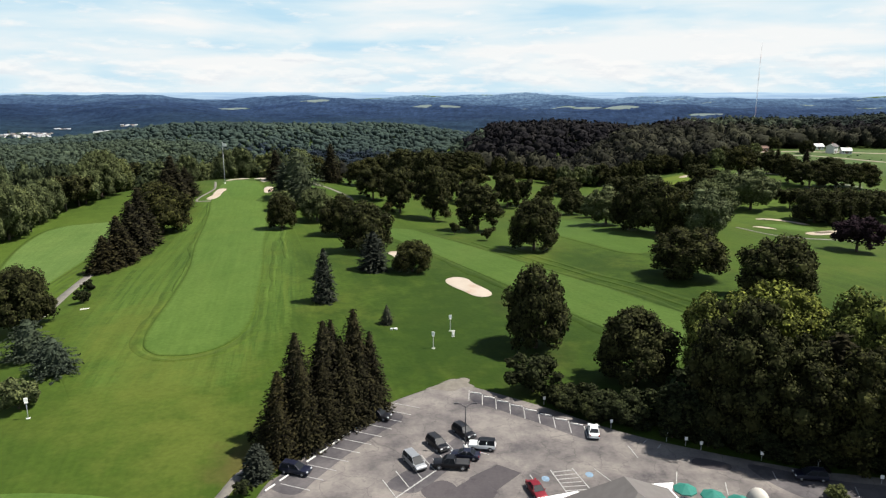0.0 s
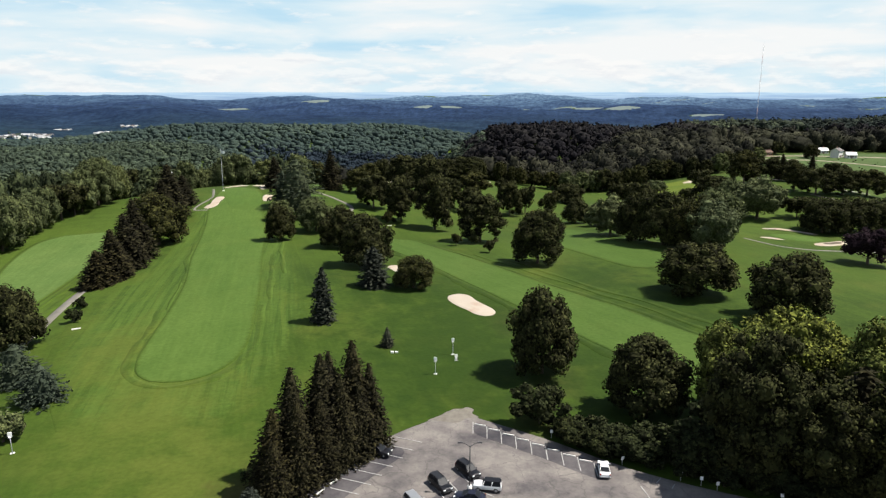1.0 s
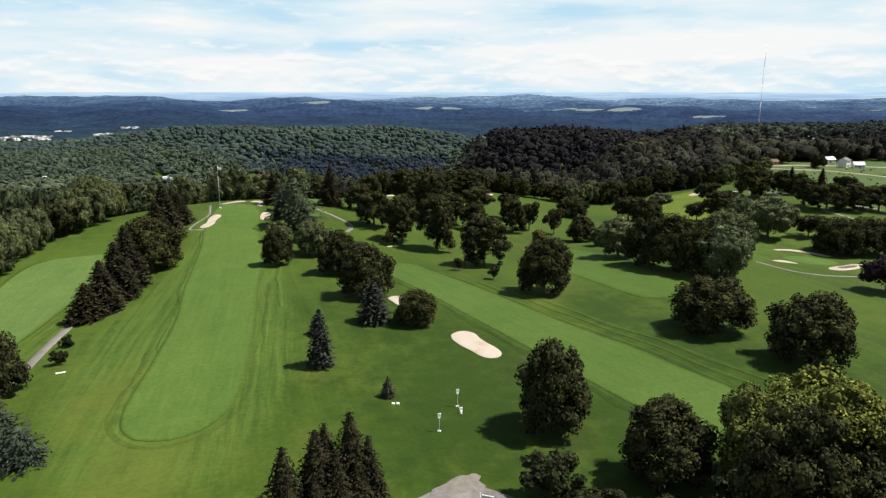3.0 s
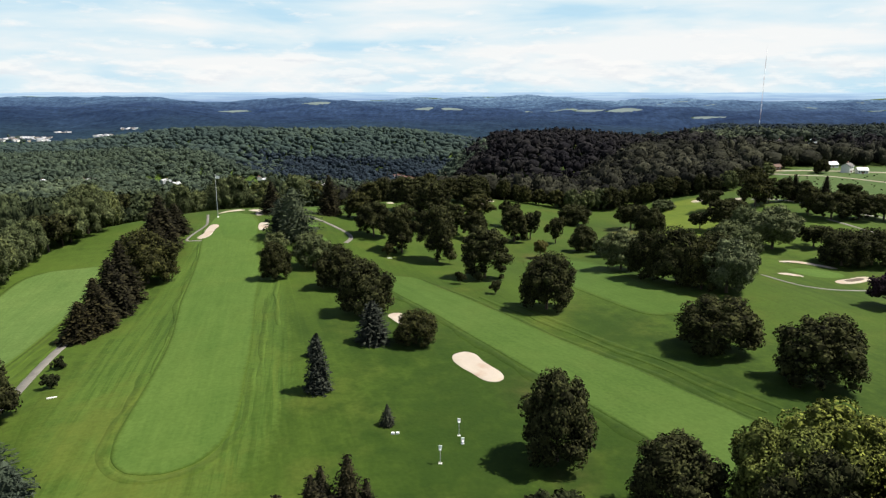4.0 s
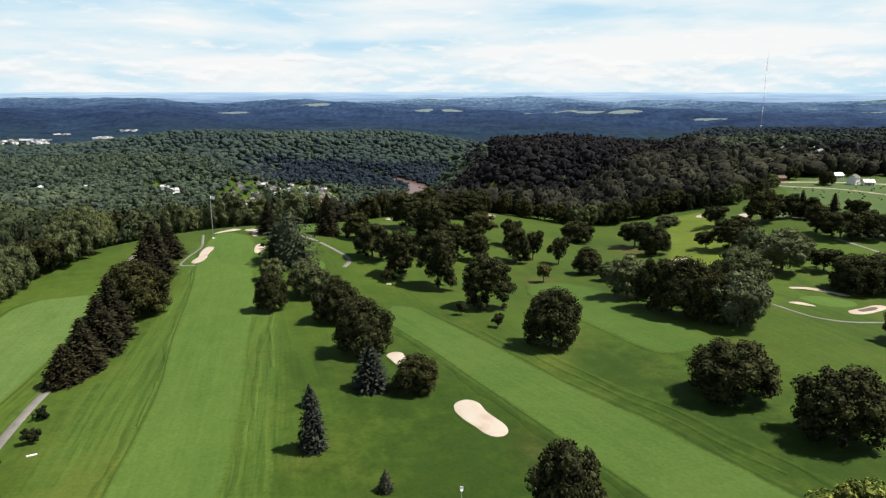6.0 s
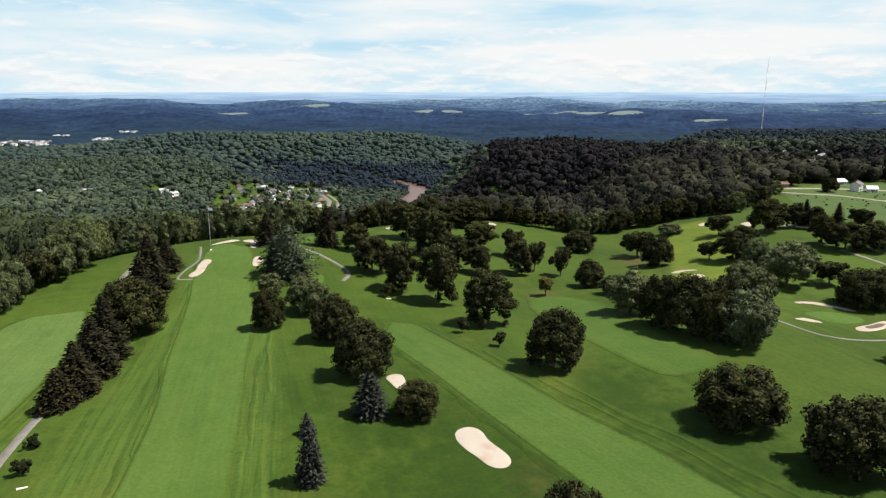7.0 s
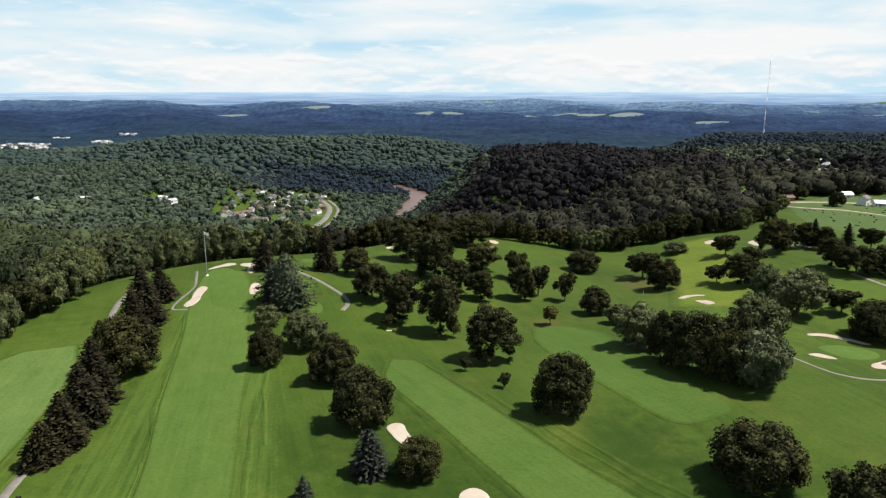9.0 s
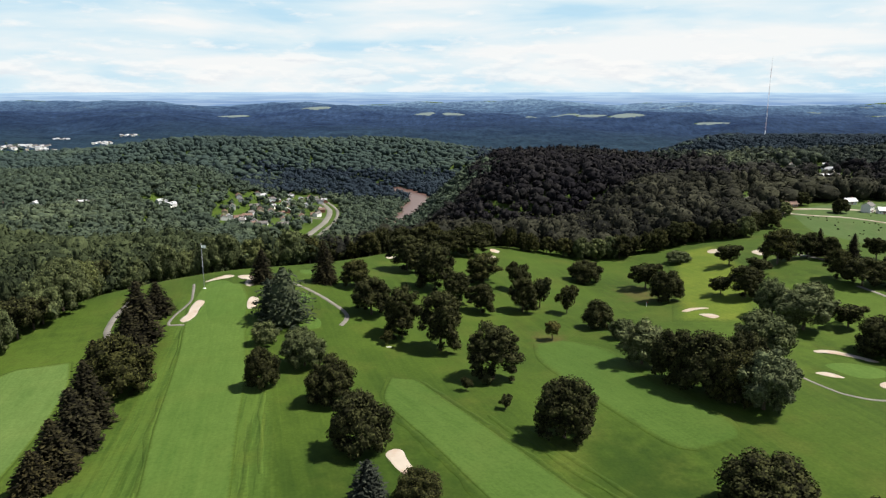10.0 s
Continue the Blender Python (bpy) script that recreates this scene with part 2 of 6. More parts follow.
def asphalt(name, dark, light, crack=0.75):
    m, n, l, b = material(name, 0.9, 0.0, 0.25)
    c = blend(n, l, sharpen(n, l, noise_at(n, l, 1 / 9, 5, None, None, 0.62), 0.36, 0.62), dark, light)
    c = blend(n, l, sharpen(n, l, noise_at(n, l, 2.2, 4), 0.35, 0.7, 0.0, 0.35), c, blend(n, l, 1.0, c, (0.6, 0.6, 0.62), "MULTIPLY"))
    v = node(n, "ShaderNodeTexVoronoi", feature="DISTANCE_TO_EDGE", Scale=0.21)
    warp = node(n, "ShaderNodeVectorMath", operation="MULTIPLY_ADD")
    w = node(n, "ShaderNodeTexNoise", Scale=0.35, Detail=3.0)
    pos = node(n, "ShaderNodeNewGeometry").outputs["Position"]
    l.new(pos, w.inputs["Vector"])
    l.new(w.outputs["Color"], warp.inputs[0])
    warp.inputs[1].default_value = (3.2, 3.2, 0)
    l.new(pos, warp.inputs[2])
    l.new(warp.outputs[0], v.inputs["Vector"])
    line = sharpen(n, l, v.outputs["Distance"], 0.002, 0.011, crack, 0.0)
    c = blend(n, l, line, c, (0.035, 0.034, 0.034))
    soil = sharpen(n, l, noise_at(n, l, 1 / 2.6, 6, None, (1, 1, 1), 0.7), 0.55, 0.66, 0.0, 0.55)
    c = blend(n, l, soil, c, blend(n, l, 1.0, c, (0.58, 0.57, 0.62), "MULTIPLY"))
    l.new(c, b.inputs["Base Color"])
    bump(n, l, b, noise_at(n, l, 6.0, 3), 0.3, 0.03)
    return m


SAND = sand()
ASPHALT = asphalt("old_asphalt", (0.062, 0.056, 0.058), (0.172, 0.154, 0.140), 0.45)
PATCH = asphalt("asphalt_patch", (0.046, 0.041, 0.044), (0.060, 0.053, 0.055), 0.15)
# wear in the stalls; on the lot's right side it paints tree shade
STAIN_AND_SHADE = asphalt("worn_and_shaded_asphalt", (0.030, 0.028, 0.033), (0.090, 0.082, 0.083), 0.6)
PATH_PAVING = asphalt("path_paving", (0.112, 0.103, 0.090), (0.160, 0.148, 0.128), 0.25)


def plain(name, color, rough=0.6, metal=0.0, vary=0.25, scale=1.5, spec=0.4):
    m, n, l, b = material(name, rough, metal, spec)
    tone = noise_at(n, l, scale, 4)
    c = blend(n, l, sharpen(n, l, tone, 0.3, 0.7, 0.0, vary), color, tuple(0.55 * v for v in color))
    l.new(c, b.inputs["Base Color"])
    return m


def leaves(name, deep, light, per_piece=0.7):
    """Foliage: each leaf clump has its own tone; each tree too."""
    m, n, l, b = material(name, 0.9, 0.0, 0.03)
    g = node(n, "ShaderNodeNewGeometry")
    one = ramp(n, (0.30, deep), (1.0, light))
    l.new(g.outputs["Random Per Island"], one.inputs[0])
    o = node(n, "ShaderNodeObjectInfo")
    tree = ramp(n, (0.0, (0.72, 0.70, 0.66)), (0.5, (1.0, 1.0, 1.0)), (1.0, (1.22, 1.12, 0.85)))
    l.new(o.outputs["Random"], tree.inputs[0])
    c = blend(n, l, 1.0, one.outputs[0], tree.outputs[0], "MULTIPLY")
    c = blend(n, l, sharpen(n, l, noise_at(n, l, 0.5, 3), 0.35, 0.7, 0.0, 0.4), c, light)
    l.new(c, b.inputs["Base Color"])
    return m


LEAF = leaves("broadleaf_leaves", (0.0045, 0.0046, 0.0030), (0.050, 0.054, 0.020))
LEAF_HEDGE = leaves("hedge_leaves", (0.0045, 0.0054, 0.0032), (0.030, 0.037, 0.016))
# brighter copy of the broadleaf leaves, with the crowns' sunlight put into the colour
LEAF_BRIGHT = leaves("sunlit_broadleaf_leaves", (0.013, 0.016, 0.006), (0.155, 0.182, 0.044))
LEAF_PURPLE = leaves("purple_leaves", (0.009, 0.006, 0.008), (0.024, 0.015, 0.019))
LEAF_OLIVE = leaves("olive_leaves", (0.028, 0.036, 0.018), (0.094, 0.110, 0.046))
LEAF_SILVER = leaves("silver_leaves", (0.028, 0.035, 0.018), (0.098, 0.118, 0.062))
LEAF_RUST = leaves("rusty_leaves", (0.040, 0.038, 0.012), (0.085, 0.080, 0.026))
NEEDLE = leaves("spruce_needles", (0.0044, 0.0042, 0.0034), (0.031, 0.029, 0.0145))
NEEDLE_BLUE = leaves("blue_spruce_needles", (0.010, 0.012, 0.010), (0.040, 0.046, 0.034))
NEEDLE_SOFT = leaves("pine_needles", (0.010, 0.014, 0.011), (0.040, 0.052, 0.036))
BARK = plain("bark", (0.095, 0.075, 0.058), 0.95, 0.0, 0.5, 3.0, 0.1)


def woods(name, deep, light, pale, big, gap_shade=0.75):
    """A far canopy: tone from tree to tree, stands of other kinds, rough crowns, painted shade."""
    m, n, l, b = material(name, 0.95, 0.0, 0.02)
    g = node(n, "ShaderNodeNewGeometry")
    one = ramp(n, (0.1, deep), (0.9, light))
    l.new(g.outputs["Random Per Island"], one.inputs[0])
    stand = sharpen(n, l, noise_at(n, l, 1 / 260, 4), 0.50, 0.66, 0.0, 0.75)
    c = blend(n, l, stand, one.outputs[0], blend(n, l, g.outputs["Random Per Island"], light, pale))
    # broad dark patches: cloud shade put into the canopy colour
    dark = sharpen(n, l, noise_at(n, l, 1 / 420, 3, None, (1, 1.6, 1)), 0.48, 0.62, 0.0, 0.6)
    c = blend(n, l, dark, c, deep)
    # shade between crowns and leaf clumps painted in, down to near-black
    crown_shade = sharpen(n, l, noise_at(n, l, 1 / 48, 4, None, (1, 0.8, 0), 0.6), 0.40, 0.56, 0.8 * gap_shade, 0.0)
    c = blend(n, l, crown_shade, c, deep)
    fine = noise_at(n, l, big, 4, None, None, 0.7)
    c = blend(n, l, sharpen(n, l, fine, 0.30, 0.62, gap_shade, 0.0), c, tuple(0.25 * v for v in deep))
    l.new(c, b.inputs["Base Color"])
    bump(n, l, b, fine, 1.0, 1.2 / big * 0.35)
    return m


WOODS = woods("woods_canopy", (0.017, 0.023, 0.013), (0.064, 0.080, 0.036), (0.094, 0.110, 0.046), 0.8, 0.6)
# cloud shade put into the next two canopy colours, with some blue for haze
WOODS_HILL_SHADED = woods("shaded_hill_canopy", (0.010, 0.0095, 0.0115), (0.029, 0.027, 0.026), (0.056, 0.060, 0.038), 0.5, 0.6)
WOODS_SHADED = woods("shaded_woods_canopy", (0.0110, 0.0115, 0.0100), (0.051, 0.051, 0.033), (0.082, 0.084, 0.048), 0.7, 0.7)
# one dark blue tone that carries cloud shade and distant haze
WOODS_SHADE_HAZE = woods("shade_haze_canopy", (0.014, 0.020, 0.028), (0.026, 0.037, 0.046), (0.038, 0.054, 0.056), 0.45, 0.4)
# haze put into these three colours as extra blue and lifted dark tones
WOODS_CREST = woods("crest_woods_canopy", (0.016, 0.021, 0.020), (0.057, 0.070, 0.048), (0.140, 0.162, 0.076), 0.5, 0.65)
WOODS_MID = woods("valley_woods_canopy", (0.034, 0.047, 0.035), (0.064, 0.084, 0.053), (0.102, 0.120, 0.062), 0.45, 0.45)
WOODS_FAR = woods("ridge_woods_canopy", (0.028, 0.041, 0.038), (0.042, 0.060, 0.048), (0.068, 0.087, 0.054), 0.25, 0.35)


def ramp_color(n, l, value, *stops):
    r = ramp(n, *stops)
    l.new(value, r.inputs[0])
    return r.outputs[0]


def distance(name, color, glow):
    """The far backdrop: woods with the blue haze of miles of air painted in as glow."""
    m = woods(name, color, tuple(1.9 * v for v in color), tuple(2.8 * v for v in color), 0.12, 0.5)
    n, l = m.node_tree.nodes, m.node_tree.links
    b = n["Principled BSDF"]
    # haze: a blue emission that grows paler and stronger with y, mottled
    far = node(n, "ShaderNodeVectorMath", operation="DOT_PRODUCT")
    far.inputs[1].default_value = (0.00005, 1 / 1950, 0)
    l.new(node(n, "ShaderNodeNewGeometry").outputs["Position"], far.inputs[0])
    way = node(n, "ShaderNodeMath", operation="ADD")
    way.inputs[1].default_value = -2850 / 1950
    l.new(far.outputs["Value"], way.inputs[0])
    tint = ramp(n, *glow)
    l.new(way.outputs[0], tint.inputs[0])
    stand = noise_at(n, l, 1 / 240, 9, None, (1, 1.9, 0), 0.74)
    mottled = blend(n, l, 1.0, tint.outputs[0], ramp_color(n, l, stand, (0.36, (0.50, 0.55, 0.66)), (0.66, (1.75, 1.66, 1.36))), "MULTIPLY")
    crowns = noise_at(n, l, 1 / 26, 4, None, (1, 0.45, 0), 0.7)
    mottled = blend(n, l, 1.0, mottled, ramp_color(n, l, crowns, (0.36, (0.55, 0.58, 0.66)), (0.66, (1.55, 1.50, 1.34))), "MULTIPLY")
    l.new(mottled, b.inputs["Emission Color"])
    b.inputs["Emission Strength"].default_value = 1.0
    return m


BACKDROP = distance("hazy_distance", (0.0040, 0.0068, 0.0068), ((0.0, (0.0090, 0.0195, 0.041)), (0.28, (0.0090, 0.0185, 0.055)), (0.55, (0.0150, 0.0290, 0.080)), (0.80, (0.042, 0.074, 0.145)), (1.0, (0.085, 0.135, 0.225))))
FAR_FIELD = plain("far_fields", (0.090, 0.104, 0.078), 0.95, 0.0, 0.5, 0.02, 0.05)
# haze over the fields painted as a faint bluish emission
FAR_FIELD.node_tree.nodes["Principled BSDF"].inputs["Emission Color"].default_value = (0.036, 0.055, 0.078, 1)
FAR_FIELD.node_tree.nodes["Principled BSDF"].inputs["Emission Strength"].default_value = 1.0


# ---- the lie of the land ----
SWELLS = {  # broad swells of the ground: y: (x, metres)
    60: ((-140, 1.81), (-60, -1.06), (20, 0.51), (100, -0.03), (200, -2.71)),
    135: ((-140, -6.99), (-60, 1.89), (20, -1.46), (100, 0.01), (200, 1.7)),
    210: ((-140, -1.24), (-60, 6.1), (20, 0.32), (100, 0.48), (200, -1.37)),
    285: ((-140, -2.58), (-60, -2.96), (20, -3.48), (100, 5.05), (200, -9.02)),
    360: ((-140, 3.21), (-60, 13.09), (20, -9.73), (100, -2.27), (200, 6.15)),
    440: ((-140, -1.64), (-60, -9.12), (20, 9.63), (100, -14.4), (200, 6.55)),
    540: ((100, -9.79), (200, -2.24)),
    570: ((310, 1.84),),
    400: ((310, -13.52),),
}
SWELL_WIDTH = 62.0


def ease(v):
    v = np.clip(v, 0, 1)
    return v * v * (3 - 2 * v)


def bell(v):
    return np.exp(-v * v / 2)


def brow(x):
    """Where the high ground of the course ends and the slope to the valley begins."""
    return np.interp(x, (-600, -300, -170, -110, -40, 40, 120, 220, 330, 480, 800), (60, 180, 330, 395, 450, 490, 540, 760, 980, 1060, 1120))


def land(x, y):
    x, y = np.asarray(x, float), np.asarray(y, float)
    z = 0 * x
    for b, row in SWELLS.items():
        for a, w in row:
            z = z + w * np.exp(-((x - a) ** 2 + (y - b) ** 2) / (2 * SWELL_WIDTH ** 2))
    d = y - brow(x)
    slope = -118 * ease(d / (420 + 700 * ease((-100 - x) / 200))) - 6 * ease((d + 10) / 60)
    hill = (119 - 14 * ease((x - 180) / 150)) * ease((x + 90) / 190) * ease((y - 500) / 400) * ease((1560 - y) / 380) * ease((760 - x) / 360)   # the wooded hill
    past = 84 * ease((x - 260 - 0.35 * np.maximum(0, y - 1400)) / 330) * ease((y - 860) / 330) * ease((2650 - y) / 600)                          # the high ground beside it
    z = z + np.maximum(slope, -124 + np.maximum(hill, past))
    z = z + 46 * ease((-330 - x) / 160) * ease((1750 - y) / 450) * ease((y - 500) / 500)    # a wooded shelf over the valley
    z = z + 20 * bell((x + 620) / 260) * bell((y - 1330) / 130)
    z = z + 66 * bell((y - 2150) / 190) * ease((420 - x) / 600) * ease((x + 1500) / 800)    # the green ridge behind the river
    far = np.interp(y, (2500, 2800, 3350, 3700, 4000, 4400, 4900), (-122, -116, -84, -54, -36, -12, 8))
    swell = ease((y - 2700) / 700)
    far = far + swell * (15 * np.sin(x / 330 + 0.6) * np.sin(y / 240 + x / 700) + 8 * np.sin(x / 140 + y / 300) + 9 * np.sin(y / 150 + x / 500) + 4 * np.sin(x / 61 - y / 83))
    far = far + 30 * bell((x - 738) / 90) * bell((y - 4200) / 110) + 16 * bell((x + 2350) / 200) * bell((y - 4650) / 120) + 12 * bell((x + 1900) / 160) * bell((y - 4600) / 120)
    k = ease((y - 2420) / 400)
    z = z * (1 - k) + far * k
    rolling = ease((y - 700) / 500) * ease((3300 - y) / 600)
    z = z + rolling * (5 * np.sin(x / 83 + 1) * np.sin(y / 97) + 8 * np.sin(x / 190 + y / 260) * np.sin(y / 210 + 2))
    bed = river_x(y)
    cut = bell((x - bed) / 26) * ease((y - 1150) / 80) * ease((1760 - y) / 100)
    z = z * (1 - cut) - 128 * cut
    return z


def river_x(y):
    return np.interp(y, (1150, 1212, 1300, 1380, 1440, 1500, 1560, 1700, 1800), (-92, -81, -66, -55, -52, -62, -88, -190, -260))


def height(x, y):
    return float(land(x, y))


def mesh_of(name, verts, faces, mat, smooth=True):
    me = bpy.data.meshes.new(name)
    me.from_pydata([tuple(map(float, v)) for v in verts] if not isinstance(verts, np.ndarray) else verts.tolist(), [], faces)
    me.materials.append(mat)
    if smooth:
        me.polygons.foreach_set("use_smooth", [True] * len(me.polygons))
    me.update()
    return me


def part(name, bm_or_mesh, mat, parent, label="", smooth=False):
    """One mesh object under a thing or a part."""
    me = bm_or_mesh
    if isinstance(bm_or_mesh, bmesh.types.BMesh):
        me = bpy.data.meshes.new(name)
        bm_or_mesh.to_mesh(me)
        bm_or_mesh.free()
        me.materials.append(mat)
        if smooth:
            me.polygons.foreach_set("use_smooth", [True] * len(me.polygons))
    ob = new(name, me)
    ob.parent = parent
    if label:
        tagged(ob, label)
    return ob


def thing(name, label, category, group="", at=None, kind=""):
    ob = new(name)
    ob.empty_display_size = 0.3
    if at is not None:
        ob.matrix_world = at
    return tagged(ob, label, category, group, kind)


def grid_mesh(name, xs, ys, mat):
    gx, gy = np.meshgrid(xs, ys)
    v = np.stack([gx, gy, land(gx, gy)], -1).reshape(-1, 3)
    k, n = len(xs), len(ys)
    i = (np.arange(n - 1)[:, None] * k + np.arange(k - 1)).reshape(-1)
    return mesh_of(name, v, np.stack([i, i + 1, i + k + 1, i + k], -1).tolist(), mat)


def spaced(lo, hi, step, end, grow):
    out, s = [hi], step
    while out[-1] < end:
        s *= grow
        out.append(out[-1] + s)
    return out


def build_ground():
    right = spaced(0, 270, 2.2, 4300, 1.06)
    left = [-v for v in spaced(0, 190, 2.2, 4300, 1.06)]
    xs = np.array(sorted(left[1:]) + list(np.arange(-190, 270, 2.2)) + right)
    ahead = spaced(0, 490, 2.2, 4800, 1.025)
    back = [-v for v in spaced(0, -60, 2.2, 600, 1.12)]
    ys = np.array(sorted(back[1:]) + list(np.arange(60, 490, 2.2)) + ahead)
    tagged(new("ground", grid_mesh("ground", xs, ys, ROUGH)), "gently rolling mown rough grass running out to wooded valleys", "ground", kind="structure")


build_ground()


def spline(points, per=8, closed=False):
    """A smooth line through control points."""
    p = [np.array(q, float) for q in points]
    n = len(p)
    out = []
    for k in range(n if closed else n - 1):
        a, b = p[k], p[(k + 1) % n]
        before = p[k - 1] if (closed or k > 0) else 2 * a - b
        after = p[(k + 2) % n] if (closed or k + 2 < n) else 2 * b - a
        for s in range(per):
            t = s / per
            out.append(0.5 * (2 * a + (b - before) * t + (2 * before - 5 * a + 4 * b - after) * t * t + (3 * a - before - 3 * b + after) * t ** 3))
    if not closed:
        out.append(p[-1])
    return np.array(out)


def rimmed(me, inner):
    """Stores how far inside its rim each vertex lies, 0 to 1."""
    me.attributes.new("inner", "FLOAT", "POINT").data.foreach_set("value", np.asarray(inner, np.float32).reshape(-1))
    return me


def strip(name, left, right, mat, lift, across=10, wide=0.0, soft=1.2):
    """A sheet draped on the ground between two edge lines; its rim dips just under the turf."""
    a, b = spline(left), spline(right)
    mid = (a + b) / 2
    if wide:
        w = np.linalg.norm(b - a, axis=1)[:, None]
        a, b = mid + (a - mid) * (w + 2 * wide) / w, mid + (b - mid) * (w + 2 * wide) / w
        for e, f in ((0, 1), (-1, -2)):
            d = mid[e] - mid[f]
            d = d / np.linalg.norm(d) * wide
            a[e], b[e] = a[e] + d, b[e] + d
    u = (1 - np.cos(np.linspace(0, math.pi, across + 1))) / 2
    xy = a[:, None] * (1 - u[:, None]) + b[:, None] * u[:, None]
    width = np.linalg.norm(b - a, axis=1)[:, None]
    along = np.concatenate([[0], np.cumsum(np.linalg.norm(np.diff(mid, axis=0), axis=1))])
    ends = np.minimum(along, along[-1] - along)[:, None]
    inner = np.clip(np.minimum(np.minimum(u, 1 - u)[None] * width, ends) / soft, 0, 1)
    z = land(xy[..., 0], xy[..., 1]) + lift
    dip = lift + 0.03
    z[0], z[-1], z[1:-1, 0], z[1:-1, -1] = z[0] - dip, z[-1] - dip, z[1:-1, 0] - dip, z[1:-1, -1] - dip
    v = np.concatenate([xy, z[..., None]], -1).reshape(-1, 3)
    k, n = across + 1, len(a)
    i = (np.arange(n - 1)[:, None] * k + np.arange(k - 1)).reshape(-1)
    return rimmed(mesh_of(name, v, np.stack([i, i + k, i + k + 1, i + 1], -1).tolist(), mat), inner)


def ribbon(name, line, width, mat, lift=0.07, waver=0.0):
    """A path draped on the ground along a line; waver: by what share its width comes and goes."""
    p = spline(line)
    step = np.arange(len(p))
    width = width * (1 + waver * (np.sin(step * 0.23 + line[0][0]) + 0.6 * np.sin(step * 0.61)))[:, None]
    d = np.gradient(p, axis=0)
    side = np.stack([d[:, 1], -d[:, 0]], -1)
    side = side / np.linalg.norm(side, axis=1)[:, None] * width / 2
    xy = np.stack([p + side * s for s in (-1.0, -0.9, 0.0, 0.9, 1.0)], 1)
    z = land(xy[..., 0], xy[..., 1]) + lift
    z[:, 0], z[:, -1] = z[:, 0] - lift - 0.03, z[:, -1] - lift - 0.03
    v = np.concatenate([xy, z[..., None]], -1).reshape(-1, 3)
    i = (np.arange(len(p) - 1)[:, None] * 5 + np.arange(4)).reshape(-1)
    inner = np.tile((0.0, 0.10, 0.46, 0.10, 0.0), (len(p), 1))
    return rimmed(mesh_of(name, v, np.stack([i, i + 1, i + 6, i + 5], -1).tolist(), mat), inner)


def blob(name, outline, mat, lift, rings=5, dish=0.0, edge=0.2):
    """A rounded patch on the ground; dish: metres by which its middle lies lower than its rim."""
    o = spline(outline, 6, True)
    c = o.mean(0)
    verts, faces, n = [], [], len(o)
    for r in range(rings + 1):
        s = 1 - r / (rings + 0.5)
        for q in o:
            p = c + (q - c) * s
            verts.append((*p, height(*p) + lift - (edge if r == 0 else dish * (1 - s * s))))
    for r in range(rings):
        for k in range(n):
            a, b = r * n + k, r * n + (k + 1) % n
            faces.append((a, b, b + n, a + n))
    faces.append(tuple(rings * n + k for k in range(n)))
    return mesh_of(name, verts, faces, mat)


# fairways: pairs of edge points, from the tee end on
FAIR_1 = (((-51.8, 130.6), (-55.6, 131.8), (-59.4, 135.6), (-61.8, 141.5), (-63.5, 150), (-66, 167), (-71, 193), (-82.4, 231.5), (-94.7, 281), (-101, 303), (-107, 330), (-111, 358)),
          ((-51.2, 130.6), (-47.4, 131.2), (-43.2, 134.4), (-40.8, 141.0), (-41, 151.7), (-44.5, 170), (-48, 188), (-57, 225), (-66, 264), (-78, 308), (-85, 336), (-94, 357)))
FIRST_CUT_EDGES = (((-62, 112), (-80, 140), (-90, 170), (-94, 200), (-97, 240), (-104, 285), (-112, 318), (-117, 345)),
                   ((-34, 112), (-29, 135), (-29, 165), (-36, 192), (-45, 225), (-56, 264), (-69, 308), (-79, 338)))
FAIR_2 = (((-19, 268), (-20, 250), (-15, 238), (-5, 220), (5, 201), (12.5, 188), (22, 172), (31, 157), (39, 144), (50, 126), (60, 111)),
          ((-11, 268), (2, 246), (10, 232), (17, 220), (29, 200), (38, 187.5), (46, 178), (54, 166), (62, 154), (70, 142), (84, 124)))
FAIR_3 = (((34, 314), (33, 292), (40, 266), (50, 238), (58, 221), (65, 217)), ((47, 320), (62, 302), (67, 269), (75, 249), (81, 233), (78, 223)))
FAIR_4 = (((-120, 165), (-130, 195), (-146, 235), (-152, 262), (-147, 274)), ((-108, 165), (-109, 195), (-113, 225), (-121, 257), (-131, 279)))
FAIR_5 = (((98, 340), (108, 372), (118, 408), (130, 446), (143, 492)), ((128, 328), (146, 362), (160, 398), (170, 442), (176, 494)))


# bands beside a fairway: offset from its edge, start and end as shares of the way round it, width, kind
MOW_BANDS = (
    (FAIR_1, ((0.5, 0.04, 0.19, 0.8, "dark"), (0.3, 0.20, 0.35, 1.7, "dark"), (1.5, 0.40, 0.60, 2.2, "dark"), (0.9, 0.35, 0.40, 0.8, "faint"),
              (2.8, 0.59, 0.72, 1.8, "dark"), (6.0, 0.66, 0.80, 1.3, "faint"))),
    (FAIR_2, ((0.8, 0.53, 0.98, 2.4, "deep"), (5.2, 0.62, 0.90, 1.6, "faint_rough"), (9.2, 0.66, 0.96, 2.0, "faint_rough"), (1.2, 0.06, 0.40, 3.0, "deep"))),
    (FAIR_4, ((2.5, 0.55, 0.95, 2.0, "faint_rough"), (7.0, 0.55, 0.92, 2.2, "light_rough"), (8.0, 0.05, 0.45, 2.4, "light_rough"))),
)


